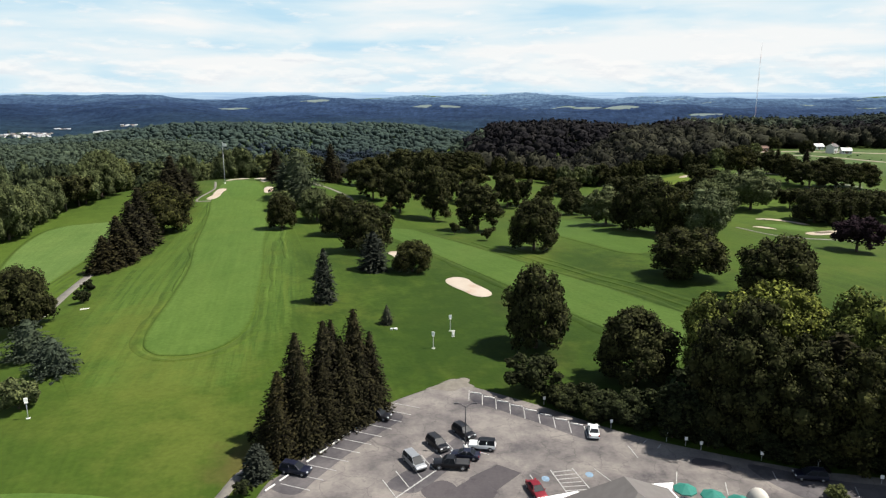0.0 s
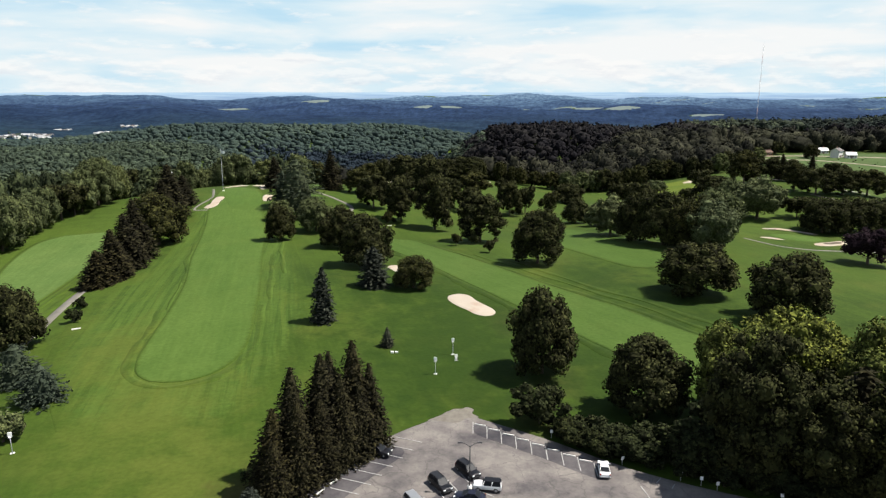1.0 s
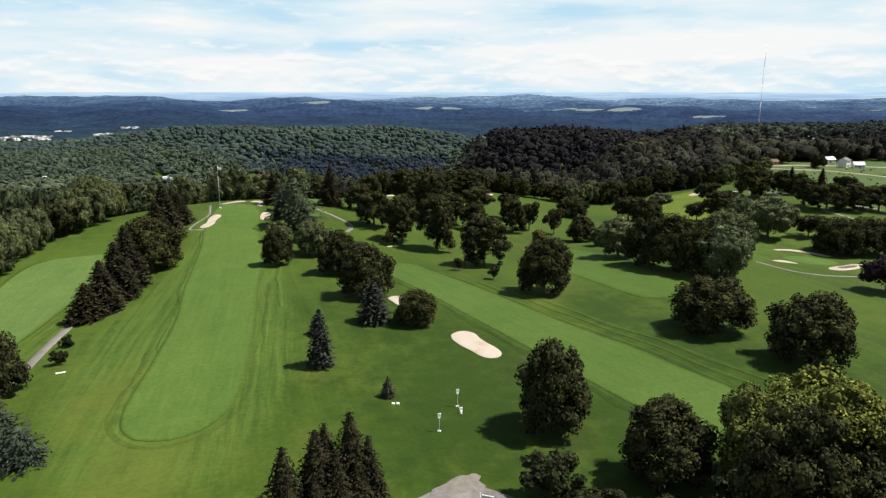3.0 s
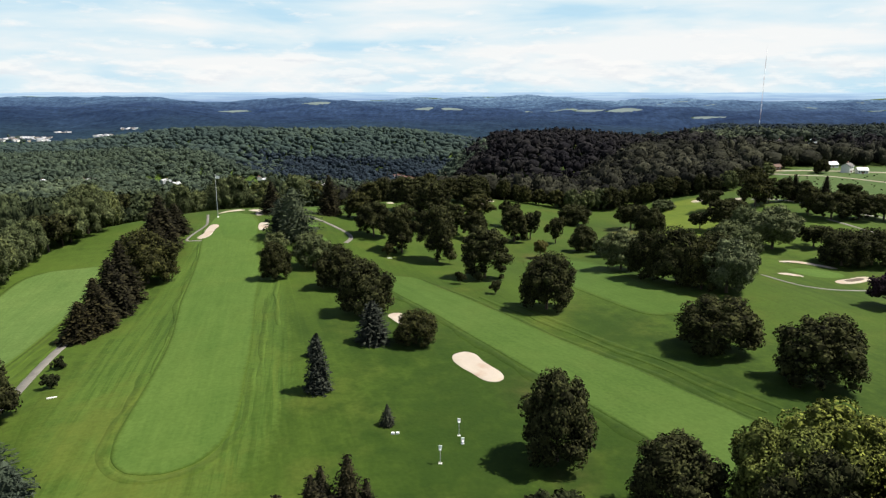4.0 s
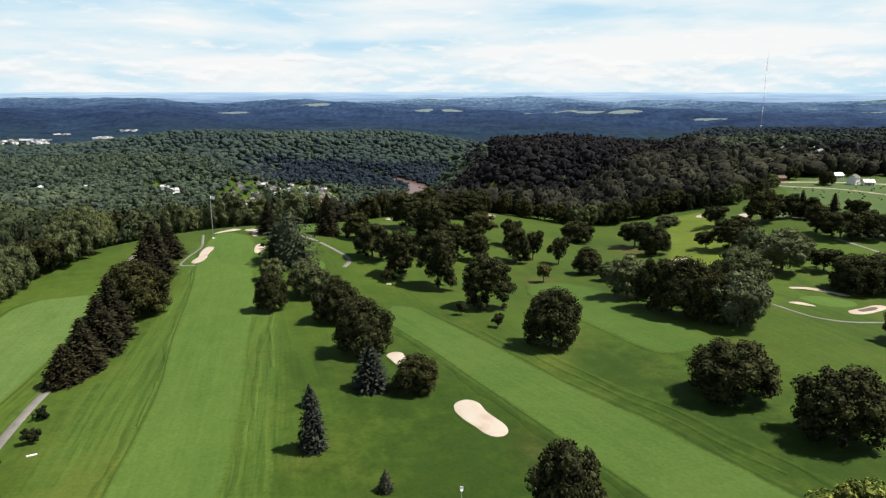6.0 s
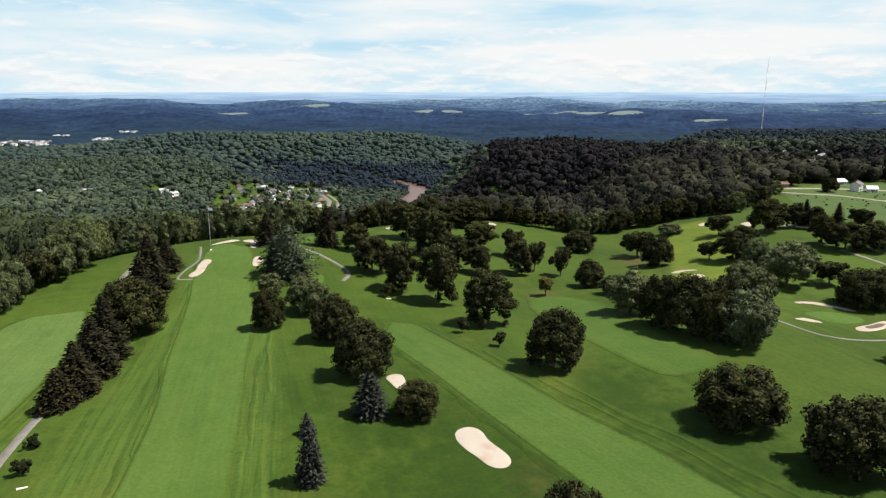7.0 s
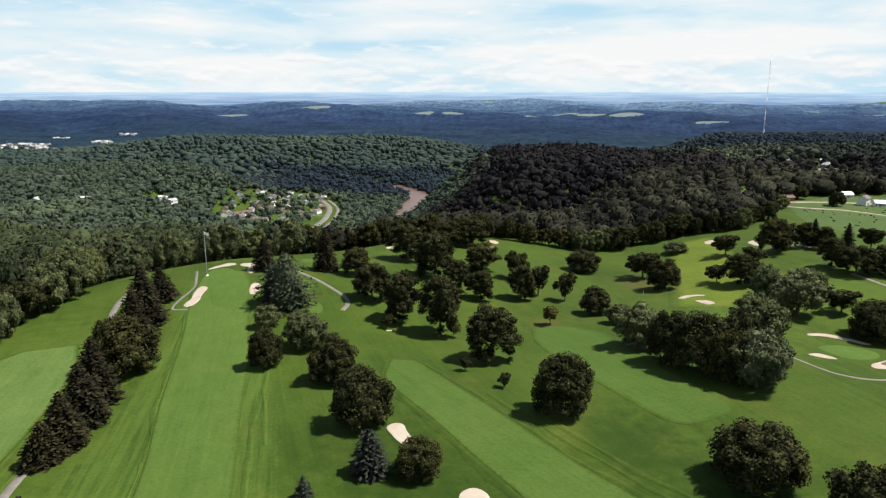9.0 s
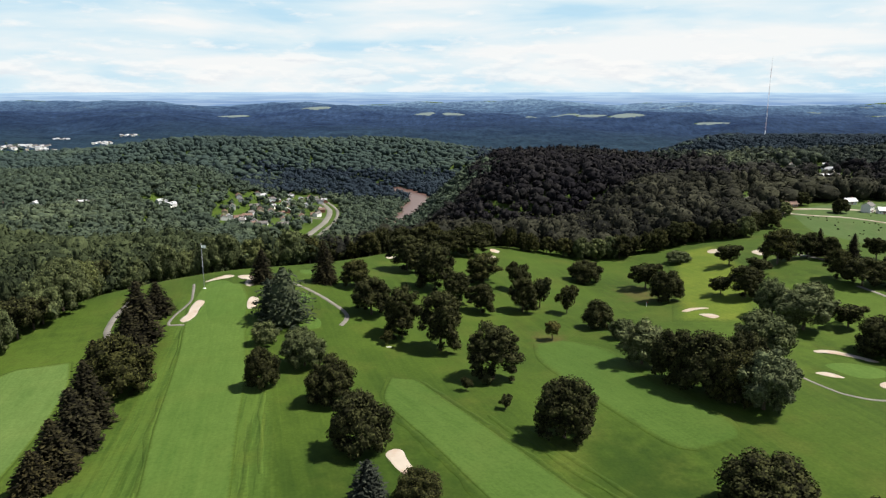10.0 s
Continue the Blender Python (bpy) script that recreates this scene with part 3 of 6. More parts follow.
def build_mow_lines():
    """Wavering bands of longer or shorter grass where the mower has turned and passed."""
    looks = {"dark": EDGE_LINE, "faint": COLLAR_CUT, "deep": DEEP_LINE, "faint_rough": FAINT, "light_rough": LIGHT_ROUGH}
    for edges, bands in MOW_BANDS:
        loop = np.concatenate([spline(edges[0])[::-1], spline(edges[1])])
        along = np.concatenate([[0], np.cumsum(np.linalg.norm(np.diff(loop, axis=0), axis=1))])
        turning = np.sign((loop[:, 0] * np.roll(loop[:, 1], -1) - loop[:, 1] * np.roll(loop[:, 0], -1)).sum())
        for k, (off, a, b, width, look_of) in enumerate(bands):
            at = np.linspace(a, b, max(5, int((b - a) * along[-1] / 7))) * along[-1]
            p = np.stack([np.interp(at, along, loop[:, q]) for q in (0, 1)], -1)
            ahead = np.stack([np.interp(at + 4, along, loop[:, q]) for q in (0, 1)], -1) - np.stack([np.interp(at - 4, along, loop[:, q]) for q in (0, 1)], -1)
            side = np.stack([ahead[:, 1], -ahead[:, 0]], -1) / np.linalg.norm(ahead, axis=1)[:, None]
            out = off + 0.35 * np.sin(at / 11 + 2.1 * k) + 0.25 * np.sin(at / 4.3 + k)
            line = [tuple(q) for q in p + turning * side * out[:, None]]
            dark = "light" not in look_of
            tagged(new("mow_line", ribbon("mow_line", line, width, looks[look_of], 0.075 + 0.002 * k, 0.3)), "faint darker band left by a mower beside a fairway" if dark else "paler streak of short grass left by a mower",
                   "mowing line", "mowing lines", kind="structure")


def build_turf():
    for edges, mat, label, rim in ((FAIR_1, FAIRWAY, "long light green mown fairway with lengthwise mowing stripes", 0.0),
                                   (FAIR_2, FAIRWAY_B, "diagonal light green mown fairway with a darker mown edge", 1.3),
                                   (FAIR_3, FAIRWAY_SOFT, "light green mown fairway between broadleaf trees", 0.0),
                                   (FAIR_4, FAIRWAY_PALE, "light green mown fairway beside a spruce row", 1.2),
                                   (FAIR_5, SUNNY, "yellowish green mown fairway near the far woods", 0.0)):
        if edges is FAIR_1:
            tagged(new("first_cut", strip("first_cut", *FIRST_CUT_EDGES, FIRST_CUT, 0.04, 24, 0.0, 9.0)), "lighter first cut of grass streaked along a fairway", "grass", kind="structure")
        if rim:
            tagged(new("fairway_edge", strip("fairway_edge", *edges, COLLAR_CUT if edges is FAIR_1 else COLLAR, 0.07, 16, rim, 1.0)), "darker ring of longer grass round a fairway", "grass edge", kind="structure")
        tagged(new("fairway", strip("fairway", *edges, mat, 0.12, 16, 0.0, 10.0 if edges is FAIR_5 else 3.5 if edges is FAIR_3 else 1.6)), label, "fairway", kind="structure")
    for outline, label in ((((-110, 360), (-104, 364), (-95, 354), (-87, 341), (-80, 318), (-82, 305), (-91, 305), (-98, 318), (-106, 342)), "bright green close-mown putting green ringed by sand"),
                           (((-75, 80), (-60, 85.5), (-42, 84.5), (-33, 79), (-45, 72), (-70, 72)), "close-mown tee near the parking lot"),
                           (((132, 281), (142, 285), (152, 281), (150, 274), (138, 271)), "close-mown putting green between pale bunkers"),
                           (((-72, 345), (-62, 345), (-58, 335), (-66, 330)), "small close-mown tee on a slope"),
                           (((-62, 318), (-52, 318), (-50, 308), (-60, 306)), "small close-mown tee beside a path"),
                           (((-74, 392), (-62, 394), (-58, 384), (-70, 380)), "close-mown green near the wood edge")):
        tagged(new("putting_green", blob("putting_green", outline, GREEN, 0.17, 5)), label, "putting green", kind="structure")


build_turf()
build_mow_lines()

BUNKERS = (
    ("kidney-shaped pale sand bunker in dark grass", ((2.2, 180.5), (2.7, 183.6), (5.3, 185.5), (7.9, 184.1), (9.9, 179.7), (13.3, 173.7), (13.7, 170.3), (12.1, 168.4), (9.6, 168.7), (6.7, 171.8), (3.7, 175.4))),
    ("pale sand bunker behind a round shrub", ((-16, 213), (-14.4, 215.5), (-12, 215.2), (-10.4, 211), (-8.2, 205.6), (-6.3, 202), (-7.5, 200.8), (-10, 202.5), (-12.4, 204.2), (-14.8, 208.4))),
    ("long pale sand bunker beside the green", ((-105.3, 311.7), (-104.6, 317), (-106, 326), (-105.7, 333.4), (-102, 332), (-101, 323.4), (-100.4, 314.7), (-102, 309.8))),
    ("pale sand bunker at the back of the green", ((-112, 361), (-109.5, 369.7), (-105.7, 376.2), (-102, 373), (-102.5, 368), (-107, 364.5))),
    ("pale lobed sand bunker at the back of the green", ((-100, 372.6), (-95.8, 375.2), (-90, 368), (-87, 357), (-89.3, 352.1), (-92.5, 357), (-93, 364), (-97, 366))),
    ("small pale sand bunker beside the green", ((-84.6, 334.1), (-83, 337.5), (-79.5, 334), (-79.3, 325), (-82.2, 324))),
    ("long thin pale sand bunker behind a green", ((136.5, 296.5), (143.4, 297.2), (150.6, 292.5), (155.6, 288.5), (153, 287.2), (147, 290.2), (141, 293.4), (136.5, 294.2))),
    ("oval pale sand bunker before a green", ((124.6, 273.5), (128.6, 274.4), (132.0, 271.9), (133.0, 269.6), (130, 268.8), (126, 270.4), (124.2, 272))),
    ("ragged pale sand bunker with a grass tongue", ((143, 267), (150, 271.4), (159, 277.5), (163, 276.6), (157, 270.5), (147, 264), (142, 263.3))),
    ("pale sand bunker in yellowish grass", ((107.6, 357.6), (113, 361.6), (119.6, 360.2), (120.6, 357.4), (115, 357.2), (110, 355.2))),
    ("small pale sand bunker in yellowish grass", ((113, 350), (118, 348.5), (119.6, 342.6), (115.7, 340.6), (113, 345.2))),
    ("pale sand bunker at a distant green", ((164, 478), (169, 480), (171.4, 474.2), (166.4, 468), (163, 471))),
    ("pale sand bunker at a distant green", ((182.3, 456.3), (187.6, 458.5), (186.4, 446.5), (182.6, 443), (180.6, 448))),
    ("small pale sand bunker at the wood edge", ((20.8, 456.3), (26.3, 459), (30, 455), (24, 449.4))),
    ("small pale sand bunker at the wood edge", ((27.6, 477), (33.2, 474), (31.4, 467), (27, 468.6))),
    ("small pale sand bunker at the wood edge", ((-35.6, 441), (-30, 443.6), (-29.6, 436.2), (-34.1, 435.3))),
)


def build_bunkers():
    for label, outline in BUNKERS:
        ob = thing("bunker", label, "bunker", "sand bunkers of the course")
        c = np.mean(outline, 0)
        part("sand", blob("sand", outline, SAND, 0.30, 5, 0.06, 0.25), SAND, ob)
        rim = [tuple(c + (np.array(q) - c) * (1 + 0.7 / max(1.0, np.linalg.norm(np.array(q) - c)))) for q in outline]
        if "tongue" in label:
            bare = [tuple(c + (np.array(q) - c) * 0.52) for q in outline]
            part("bare_soil", blob("bare_soil", bare, BARK, 0.36, 3, 0.0, 0.1), BARK, ob, "bare brown soil")
        part("grass_lip", blob("grass_lip", rim, COLLAR, 0.24, 3, 0.0, 0.3), COLLAR, ob, "darker turf lip")


build_bunkers()

PATHS = (
    ("grey cart path curving past a green", 1.9, ((-42.2, 312.7), (-41.0, 320.3), (-42.7, 327.5), (-50.1, 337.2), (-57.8, 346.1), (-70, 358.4), (-80, 366))),
    ("grey cart path along the spruce row", 2.6, ((-93, 150), (-95.2, 164.8), (-97.5, 177.1), (-99.5, 190), (-102, 212), (-107, 245), (-117, 275), (-126.9, 297), (-131, 305.4), (-134.2, 319.5), (-135.2, 332.1), (-137, 345))),
    ("worn grey path round the bunker", 1.2, ((-99, 307), (-104, 307.3), (-108.4, 308.2), (-109.2, 316.4), (-108.2, 331.5), (-111.5, 344.2), (-116, 358))),
    ("grey cart path beside the pale bunkers", 1.2, ((117, 270), (121.5, 259.7), (126, 254.5), (136, 252.4), (160, 258), (190, 262))),
    ("grey footpath beside the parking lot", 1.6, ((-30, 70), (-27.5, 83.9), (-26.3, 89.5), (-23.8, 92.6), (-21.5, 93.4))),
    ("pale service road behind a row of trees", 4.0, ((190, 446), (196, 440), (203, 430), (208, 416), (213, 402), (222, 392), (236, 386))),
    ("grey cart path under trees", 2.2, ((196, 372), (206, 346), (214, 338), (232, 330), (260, 326))),
)


def build_paths():
    for label, width, line in PATHS:
        tagged(new("cart_path", ribbon("cart_path", line, width, PATH_PAVING, 0.10)), label, "path", kind="structure")


build_paths()


# ---- trees ----
def quads(centers, normals, length, width, roll, fold=0.25):
    """Leaf clumps: one small folded diamond at each centre, facing its normal. Returns verts and faces."""
    n = normals / np.linalg.norm(normals, axis=1)[:, None]
    ref = np.where(np.abs(n[:, 2:3]) > 0.9, np.array([[1.0, 0, 0]]), np.array([[0, 0, 1.0]]))
    a = np.cross(n, ref)
    a /= np.linalg.norm(a, axis=1)[:, None]
    b = np.cross(n, a)
    c, s = np.cos(roll)[:, None], np.sin(roll)[:, None]
    a, b = c * a + s * b, c * b - s * a
    l, w = length[:, None], width[:, None]
    v = np.stack([centers - a * l, centers - b * w - n * w * fold, centers + a * l, centers + b * w - n * w * fold], 1).reshape(-1, 3)
    i = np.arange(len(centers))[:, None] * 4
    return v, np.concatenate([i + [0, 1, 2], i + [0, 2, 3]]).tolist()


def joined(chunks):
    verts, faces, base = [], [], 0
    for v, f in chunks:
        verts.append(np.asarray(v, float))
        faces += [[k + base for k in q] for q in f]
        base += len(v)
    return np.concatenate(verts), faces


def ico(level):
    bm = bmesh.new()
    bmesh.ops.create_icosphere(bm, subdivisions=level, radius=1)
    v = np.array([q.co[:] for q in bm.verts])
    f = [[q.index for q in p.verts] for p in bm.faces]
    bm.free()
    return v, f


def taper(a, b, ra, rb, sides=7):
    a, b = np.array(a, float), np.array(b, float)
    d = (b - a) / np.linalg.norm(b - a)
    ref = np.array([1.0, 0, 0]) if abs(d[2]) > 0.8 else np.array([0, 0, 1.0])
    u = np.cross(d, ref)
    u /= np.linalg.norm(u)
    w = np.cross(d, u)
    t = np.arange(sides) * 2 * math.pi / sides
    ring = np.cos(t)[:, None] * u + np.sin(t)[:, None] * w
    v = np.concatenate([a + ring * ra, b + ring * rb])
    return v, [[k, (k + 1) % sides, sides + (k + 1) % sides, sides + k] for k in range(sides)] + [[sides + k for k in range(sides)]]


def broadleaf(seed, mat, wide=14.0, tall=15.0, skirt=1.0, lumps=26, cards=3600, leaf=0.36, name="broadleaf_tree", label="", group="", loose=0.06, belly=2.3):
    """A broadleaf tree at the origin: a tapered trunk with limbs under a crown of overlapping boughs of leaf clumps."""
    g = np.random.default_rng(seed)
    ob = thing(name, label, "tree", group)
    mid, rz, rx = (tall + skirt) / 2, (tall - skirt) / 2, wide / 2
    # the boughs: balls set round an egg
    dz, turn = g.uniform(-0.88, 1.0, lumps), g.uniform(0, 6.283, lumps)
    out = np.where(dz > 0, np.sqrt(np.maximum(0, 1 - dz ** 2)), np.maximum(0.02, 1 - np.abs(dz) ** belly) ** (1 / belly))
    d = np.stack([np.cos(turn) * out, np.sin(turn) * out, dz], -1)
    size = g.uniform(0.13, 0.30, lumps) * rx
    reach = g.uniform(0.74, 1.04 + loose, lumps)
    at = np.stack([d[:, 0] * (rx - size * 0.75), d[:, 1] * (rx - size * 0.75), d[:, 2] * (rz - size * 0.75)], -1) * reach[:, None] + [0, 0, mid]
    at[:, 2] = np.maximum(at[:, 2], skirt + size * 0.75)
    at = np.concatenate([at, [[0, 0, mid]]])
    size = np.append(size, min(rx, rz) * 0.74)
    k = g.choice(len(at), cards * 3, p=size ** 2 / (size ** 2).sum())
    n = g.normal(size=(cards * 3, 3))
    n /= np.linalg.norm(n, axis=1)[:, None]
    p = at[k] + n * (size[k] * g.uniform(0.82, 1.16, len(k)))[:, None]
    deep = np.min(np.linalg.norm(p[:, None] - at[None], axis=2) / size[None], axis=1)
    keep = (deep > 0.80) & (p[:, 2] > skirt * 0.6)
    p, n = p[keep][:cards], n[keep][:cards]
    tilt = n + g.normal(size=p.shape) * 0.45 + [0, 0, 0.12]
    s = leaf * g.uniform(0.65, 1.4, len(p))
    chunks = [quads(p, tilt, s, s * g.uniform(0.5, 0.8, len(p)), g.uniform(0, 6.28, len(p)))]
    v, f = ico(1)
    for c, r in zip(at, size):
        lump = v * (0.74 + 0.10 * np.sin(v[:, :1] * 5 + seed) * np.cos(v[:, 1:2] * 4)) * r + c
        lump[:, 2] = np.maximum(lump[:, 2], skirt * 0.7)
        chunks.append((lump, f))
    part("crown", mesh_of("crown", *joined(chunks), mat, False), mat, ob)
    wood = [taper((0, 0, -0.6), (0.1, 0, tall * 0.35), wide * 0.032, wide * 0.022), taper((0.1, 0, tall * 0.35), (0.2, 0.1, tall * 0.7), wide * 0.022, wide * 0.009)]
    for j in range(6):
        t = j * 1.05 + g.uniform(0, 0.5)
        z = tall * g.uniform(0.16, 0.4)
        wood.append(taper((0, 0, z), (rx * 0.6 * math.cos(t), rx * 0.6 * math.sin(t), z + tall * 0.18), wide * 0.012, wide * 0.004, 5))
    part("trunk", mesh_of("trunk", *joined(wood), BARK), BARK, ob)
    return ob


def conifer(seed, mat, wide=7.0, tall=16.0, skirt=0.4, whorls=30, droop=0.35, power=0.85, name="spruce_tree", label="", group="", ragged=0.15, leaf=1.0):
    """A conifer at the origin: whorls of drooping boughs round a straight trunk."""
    g = np.random.default_rng(seed)
    ob = thing(name, label, "tree", group)
    pc, nn, ln, wd, rl = [], [], [], [], []
    chunks = []
    for i in range(whorls):
        u = (i + g.uniform(-0.3, 0.3)) / whorls
        z = skirt + (tall - skirt) * max(0.0, u)
        r = wide / 2 * max(0.04, (1 - u)) ** power
        count = max(5, int(17 * (1 - u) + 5))
        turn = g.uniform(0, 6.28)
        for j in range(count):
            t = turn + j * 6.283 / count + g.normal() * 0.12
            reach = r * g.uniform(1 - 2.2 * ragged, 1 + ragged)
            way = np.array([math.cos(t), math.sin(t), 0])
            steps = max(2, int(reach / (0.55 * leaf)))
            for q in range(steps):
                w = (q + 0.8) / steps
                c = way * reach * w + [0, 0, z - droop * reach * w * w + 0.12 * reach * w]
                side = np.array([-way[1], way[0], 0]) * g.normal() * 0.28 * (0.4 + reach * 0.22) * w
                pc.append(c + side + g.normal(size=3) * 0.06)
                nn.append(np.array([way[0] * 0.35, way[1] * 0.35, 1.0]) + g.normal(size=3) * 0.42)
                s = leaf * g.uniform(0.34, 0.62) * (0.75 + 0.25 * min(1.5, reach / 2))
                ln.append(s * 1.25)
                wd.append(s * 0.55)
                rl.append(t + math.pi / 2 + g.normal() * 0.5)
    pc, nn = np.array(pc), np.array(nn)
    chunks.append(quads(pc, nn, np.array(ln), np.array(wd), np.array(rl), 0.5))
    # the dark inside of the tree
    v, f = [], []
    sides = 9
    levels = 9
    for i in range(levels):
        u = i / (levels - 1)
        r = 0.60 * wide / 2 * max(0.02, 1 - u) ** power
        v += [(r * math.cos(k * 6.283 / sides + i), r * math.sin(k * 6.283 / sides + i), skirt + 0.3 + (tall * 0.97 - skirt) * u) for k in range(sides)]
    for i in range(levels - 1):
        f += [[i * sides + k, i * sides + (k + 1) % sides, (i + 1) * sides + (k + 1) % sides, (i + 1) * sides + k] for k in range(sides)]
    chunks.append((v, f))
    part("crown", mesh_of("crown", *joined(chunks), mat, False), mat, ob)
    part("trunk", mesh_of("trunk", *taper((0, 0, -0.5), (0, 0, tall * 0.93), wide * 0.035, wide * 0.006), BARK), BARK, ob)
    return ob


ROUND = "full round dark green broadleaf tree on mown grass"
KINDS = {
    "round_a": (broadleaf(11, LEAF, 15, 15, 0.25, 84, 6800, 0.30, label=ROUND, belly=4.0), 15, 15),
    "round_b": (broadleaf(12, LEAF, 15, 14, 0.25, 84, 6800, 0.30, label="broad dome-shaped dark green broadleaf tree on grass", belly=4.0), 15, 14),
    "tall": (broadleaf(13, LEAF, 13, 18, 0.5, 64, 5800, 0.33, label="tall dark green broadleaf tree with an uneven crown", loose=0.12, belly=3.6), 13, 18),
    "open": (broadleaf(14, LEAF, 11, 13, 1.5, 16, 2000, 0.42, label="slender open-crowned green tree on grass", loose=0.25), 11, 13),
    "purple": (broadleaf(26, LEAF_PURPLE, 15, 14, 1.6, 40, 4600, 0.38, label="rounded purple-leaved dark tree on mown grass"), 15, 14),
    "olive": (broadleaf(15, LEAF_OLIVE, 15, 14, 0.3, 70, 6000, 0.31, label="rounded olive green broadleaf tree", belly=3.4), 15, 14),
    "silver": (broadleaf(16, LEAF_SILVER, 15, 15, 0.4, 64, 5600, 0.32, label="silvery grey-green broadleaf tree in a clump", loose=0.1), 15, 15),
    "rust": (broadleaf(17, LEAF_RUST, 7, 9, 1.6, 12, 1100, 0.34, label="small rusty brown-leaved tree on grass", loose=0.2), 7, 9),
    "lot": (broadleaf(27, LEAF, 13, 18, 0.4, 80, 12000, 0.25, label="tall dark broadleaf tree beside the parking lot", loose=0.2), 13, 18),
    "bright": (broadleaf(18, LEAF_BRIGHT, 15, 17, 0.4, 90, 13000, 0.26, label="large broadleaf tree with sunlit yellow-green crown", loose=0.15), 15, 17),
    "bush": (broadleaf(19, LEAF_HEDGE, 6, 5, 0.1, 30, 2200, 0.24, name="bush", label="dense dark green leafy bush", loose=0.35), 6, 5),
    "bush_olive": (broadleaf(20, LEAF_OLIVE, 7, 6, 0.1, 18, 1600, 0.30, name="bush", label="dense olive green leafy bush", loose=0.1), 7, 6),
    "spruce": (conifer(21, NEEDLE, 8, 17, 0.3, 40, leaf=0.8, label="dark green spruce with drooping boughs", power=0.62), 8, 17),
    "spruce_slim": (conifer(22, NEEDLE, 9, 17, 0.2, 56, 0.42, label="tall dark spruce beside the parking lot", power=0.66, leaf=0.55), 9, 17),
    "blue": (conifer(23, NEEDLE_BLUE, 6.5, 13, 0.3, 32, label="dense grey-green spruce on mown grass", power=0.45, leaf=0.8), 6.5, 13),
    "pine": (conifer(24, NEEDLE_SOFT, 15, 19, 0.8, 22, 0.15, 0.5, "pine_tree", "broad ragged grey-green pine", "", 0.34, 1.1), 15, 19),
    "young": (conifer(25, NEEDLE_BLUE, 3.4, 5, 0.1, 16, label="small young spruce on mown grass", power=0.6, leaf=0.6), 3.4, 5),
}
USED = set()


def plant(kind, x, y, tall, wide, group="", label="", turn=None):
    first, w, h = KINDS[kind]
    spin = random.uniform(0, 360) if turn is None else turn
    m = pose(x, y, height(x, y), 0, 0, spin) @ Matrix.Diagonal((wide / w, wide / w, tall / h, 1))
    if kind in USED:
        ob = copy_thing(first, m)
    else:
        USED.add(kind)
        ob, first.matrix_basis = first, m
        KINDS[kind] = (first, w, h)
    if kind in USED and ob is not first:
        ob.matrix_basis = m
    return tagged(ob, label, "", group)


# kind, x, y, height, width
ROW = (
    ("spruce", -97.7, 199.5, 10.6, 11.6),
    ("spruce", -96.2, 206.0, 15.1, 12.9),
    ("spruce", -97.7, 218.2, 17.6, 14.6),
    ("spruce", -100.2, 230.5, 20.5, 14.7),
    ("round_a", -101.8, 252.7, 18.8, 19.7),
    ("spruce", -109.7, 254.6, 17.3, 14.4),
    ("spruce", -107.7, 273.1, 21.0, 15.7),
    ("spruce", -113.4, 294.5, 23.2, 18.2),
    ("spruce", -117.3, 320.0, 13.6, 14.6),
)
BESIDE_GREEN = (
    ("pine", -64.0, 311.5, 22.5, 24.0),
    ("pine", -71.0, 316.0, 16.0, 11.0),
    ("spruce", -84.8, 359.2, 16.0, 13.0),
    ("olive", -66.3, 290.3, 8.6, 9.5),
    ("round_a", -58.2, 254.8, 13.2, 10.6),
    ("olive", -48.6, 273.5, 13.2, 15.4),
    ("round_a", -35.2, 244.6, 14.3, 14.9),
    ("round_a", -22.6, 214.4, 16.0, 15.6),
    ("blue", -17.9, 190.2, 11.0, 9.5),
    ("round_b", -7.1, 189.9, 8.6, 10.9),
    ("blue", -26.8, 161.6, 13.0, 6.4),
    ("young", -31.0, 180.1, 5.1, 4.5),
    ("young", -10.9, 147.7, 4.2, 3.4),
)
MIDDLE = (
    ("spruce", -57.3, 365.2, 20.2, 13.8),
    ("tall", -42.4, 361.7, 13.3, 13.1),
    ("tall", -31.7, 328.9, 16.4, 15.6),
    ("tall", -17.7, 308.6, 20.4, 15.0),
    ("tall", -2.6, 298.4, 23.8, 16.2),
    ("open", -22.8, 299.1, 5.7, 4.3),
    ("tall", 15.3, 271.0, 19.6, 17.5),
    ("open", 5.8, 258.7, 4.9, 3.6),
    ("open", 17.2, 244.4, 4.8, 3.7),
    ("round_a", 31.4, 225.3, 17.6, 16.3),
    ("round_b", 69.8, 190.1, 14.0, 19.6),
    ("round_a", 84.8, 169.7, 16.5, 18.3),
    ("round_a", 20.3, 136.1, 17.4, 13.2),
    ("round_a", 36.3, 120.3, 14.0, 13.9),
)
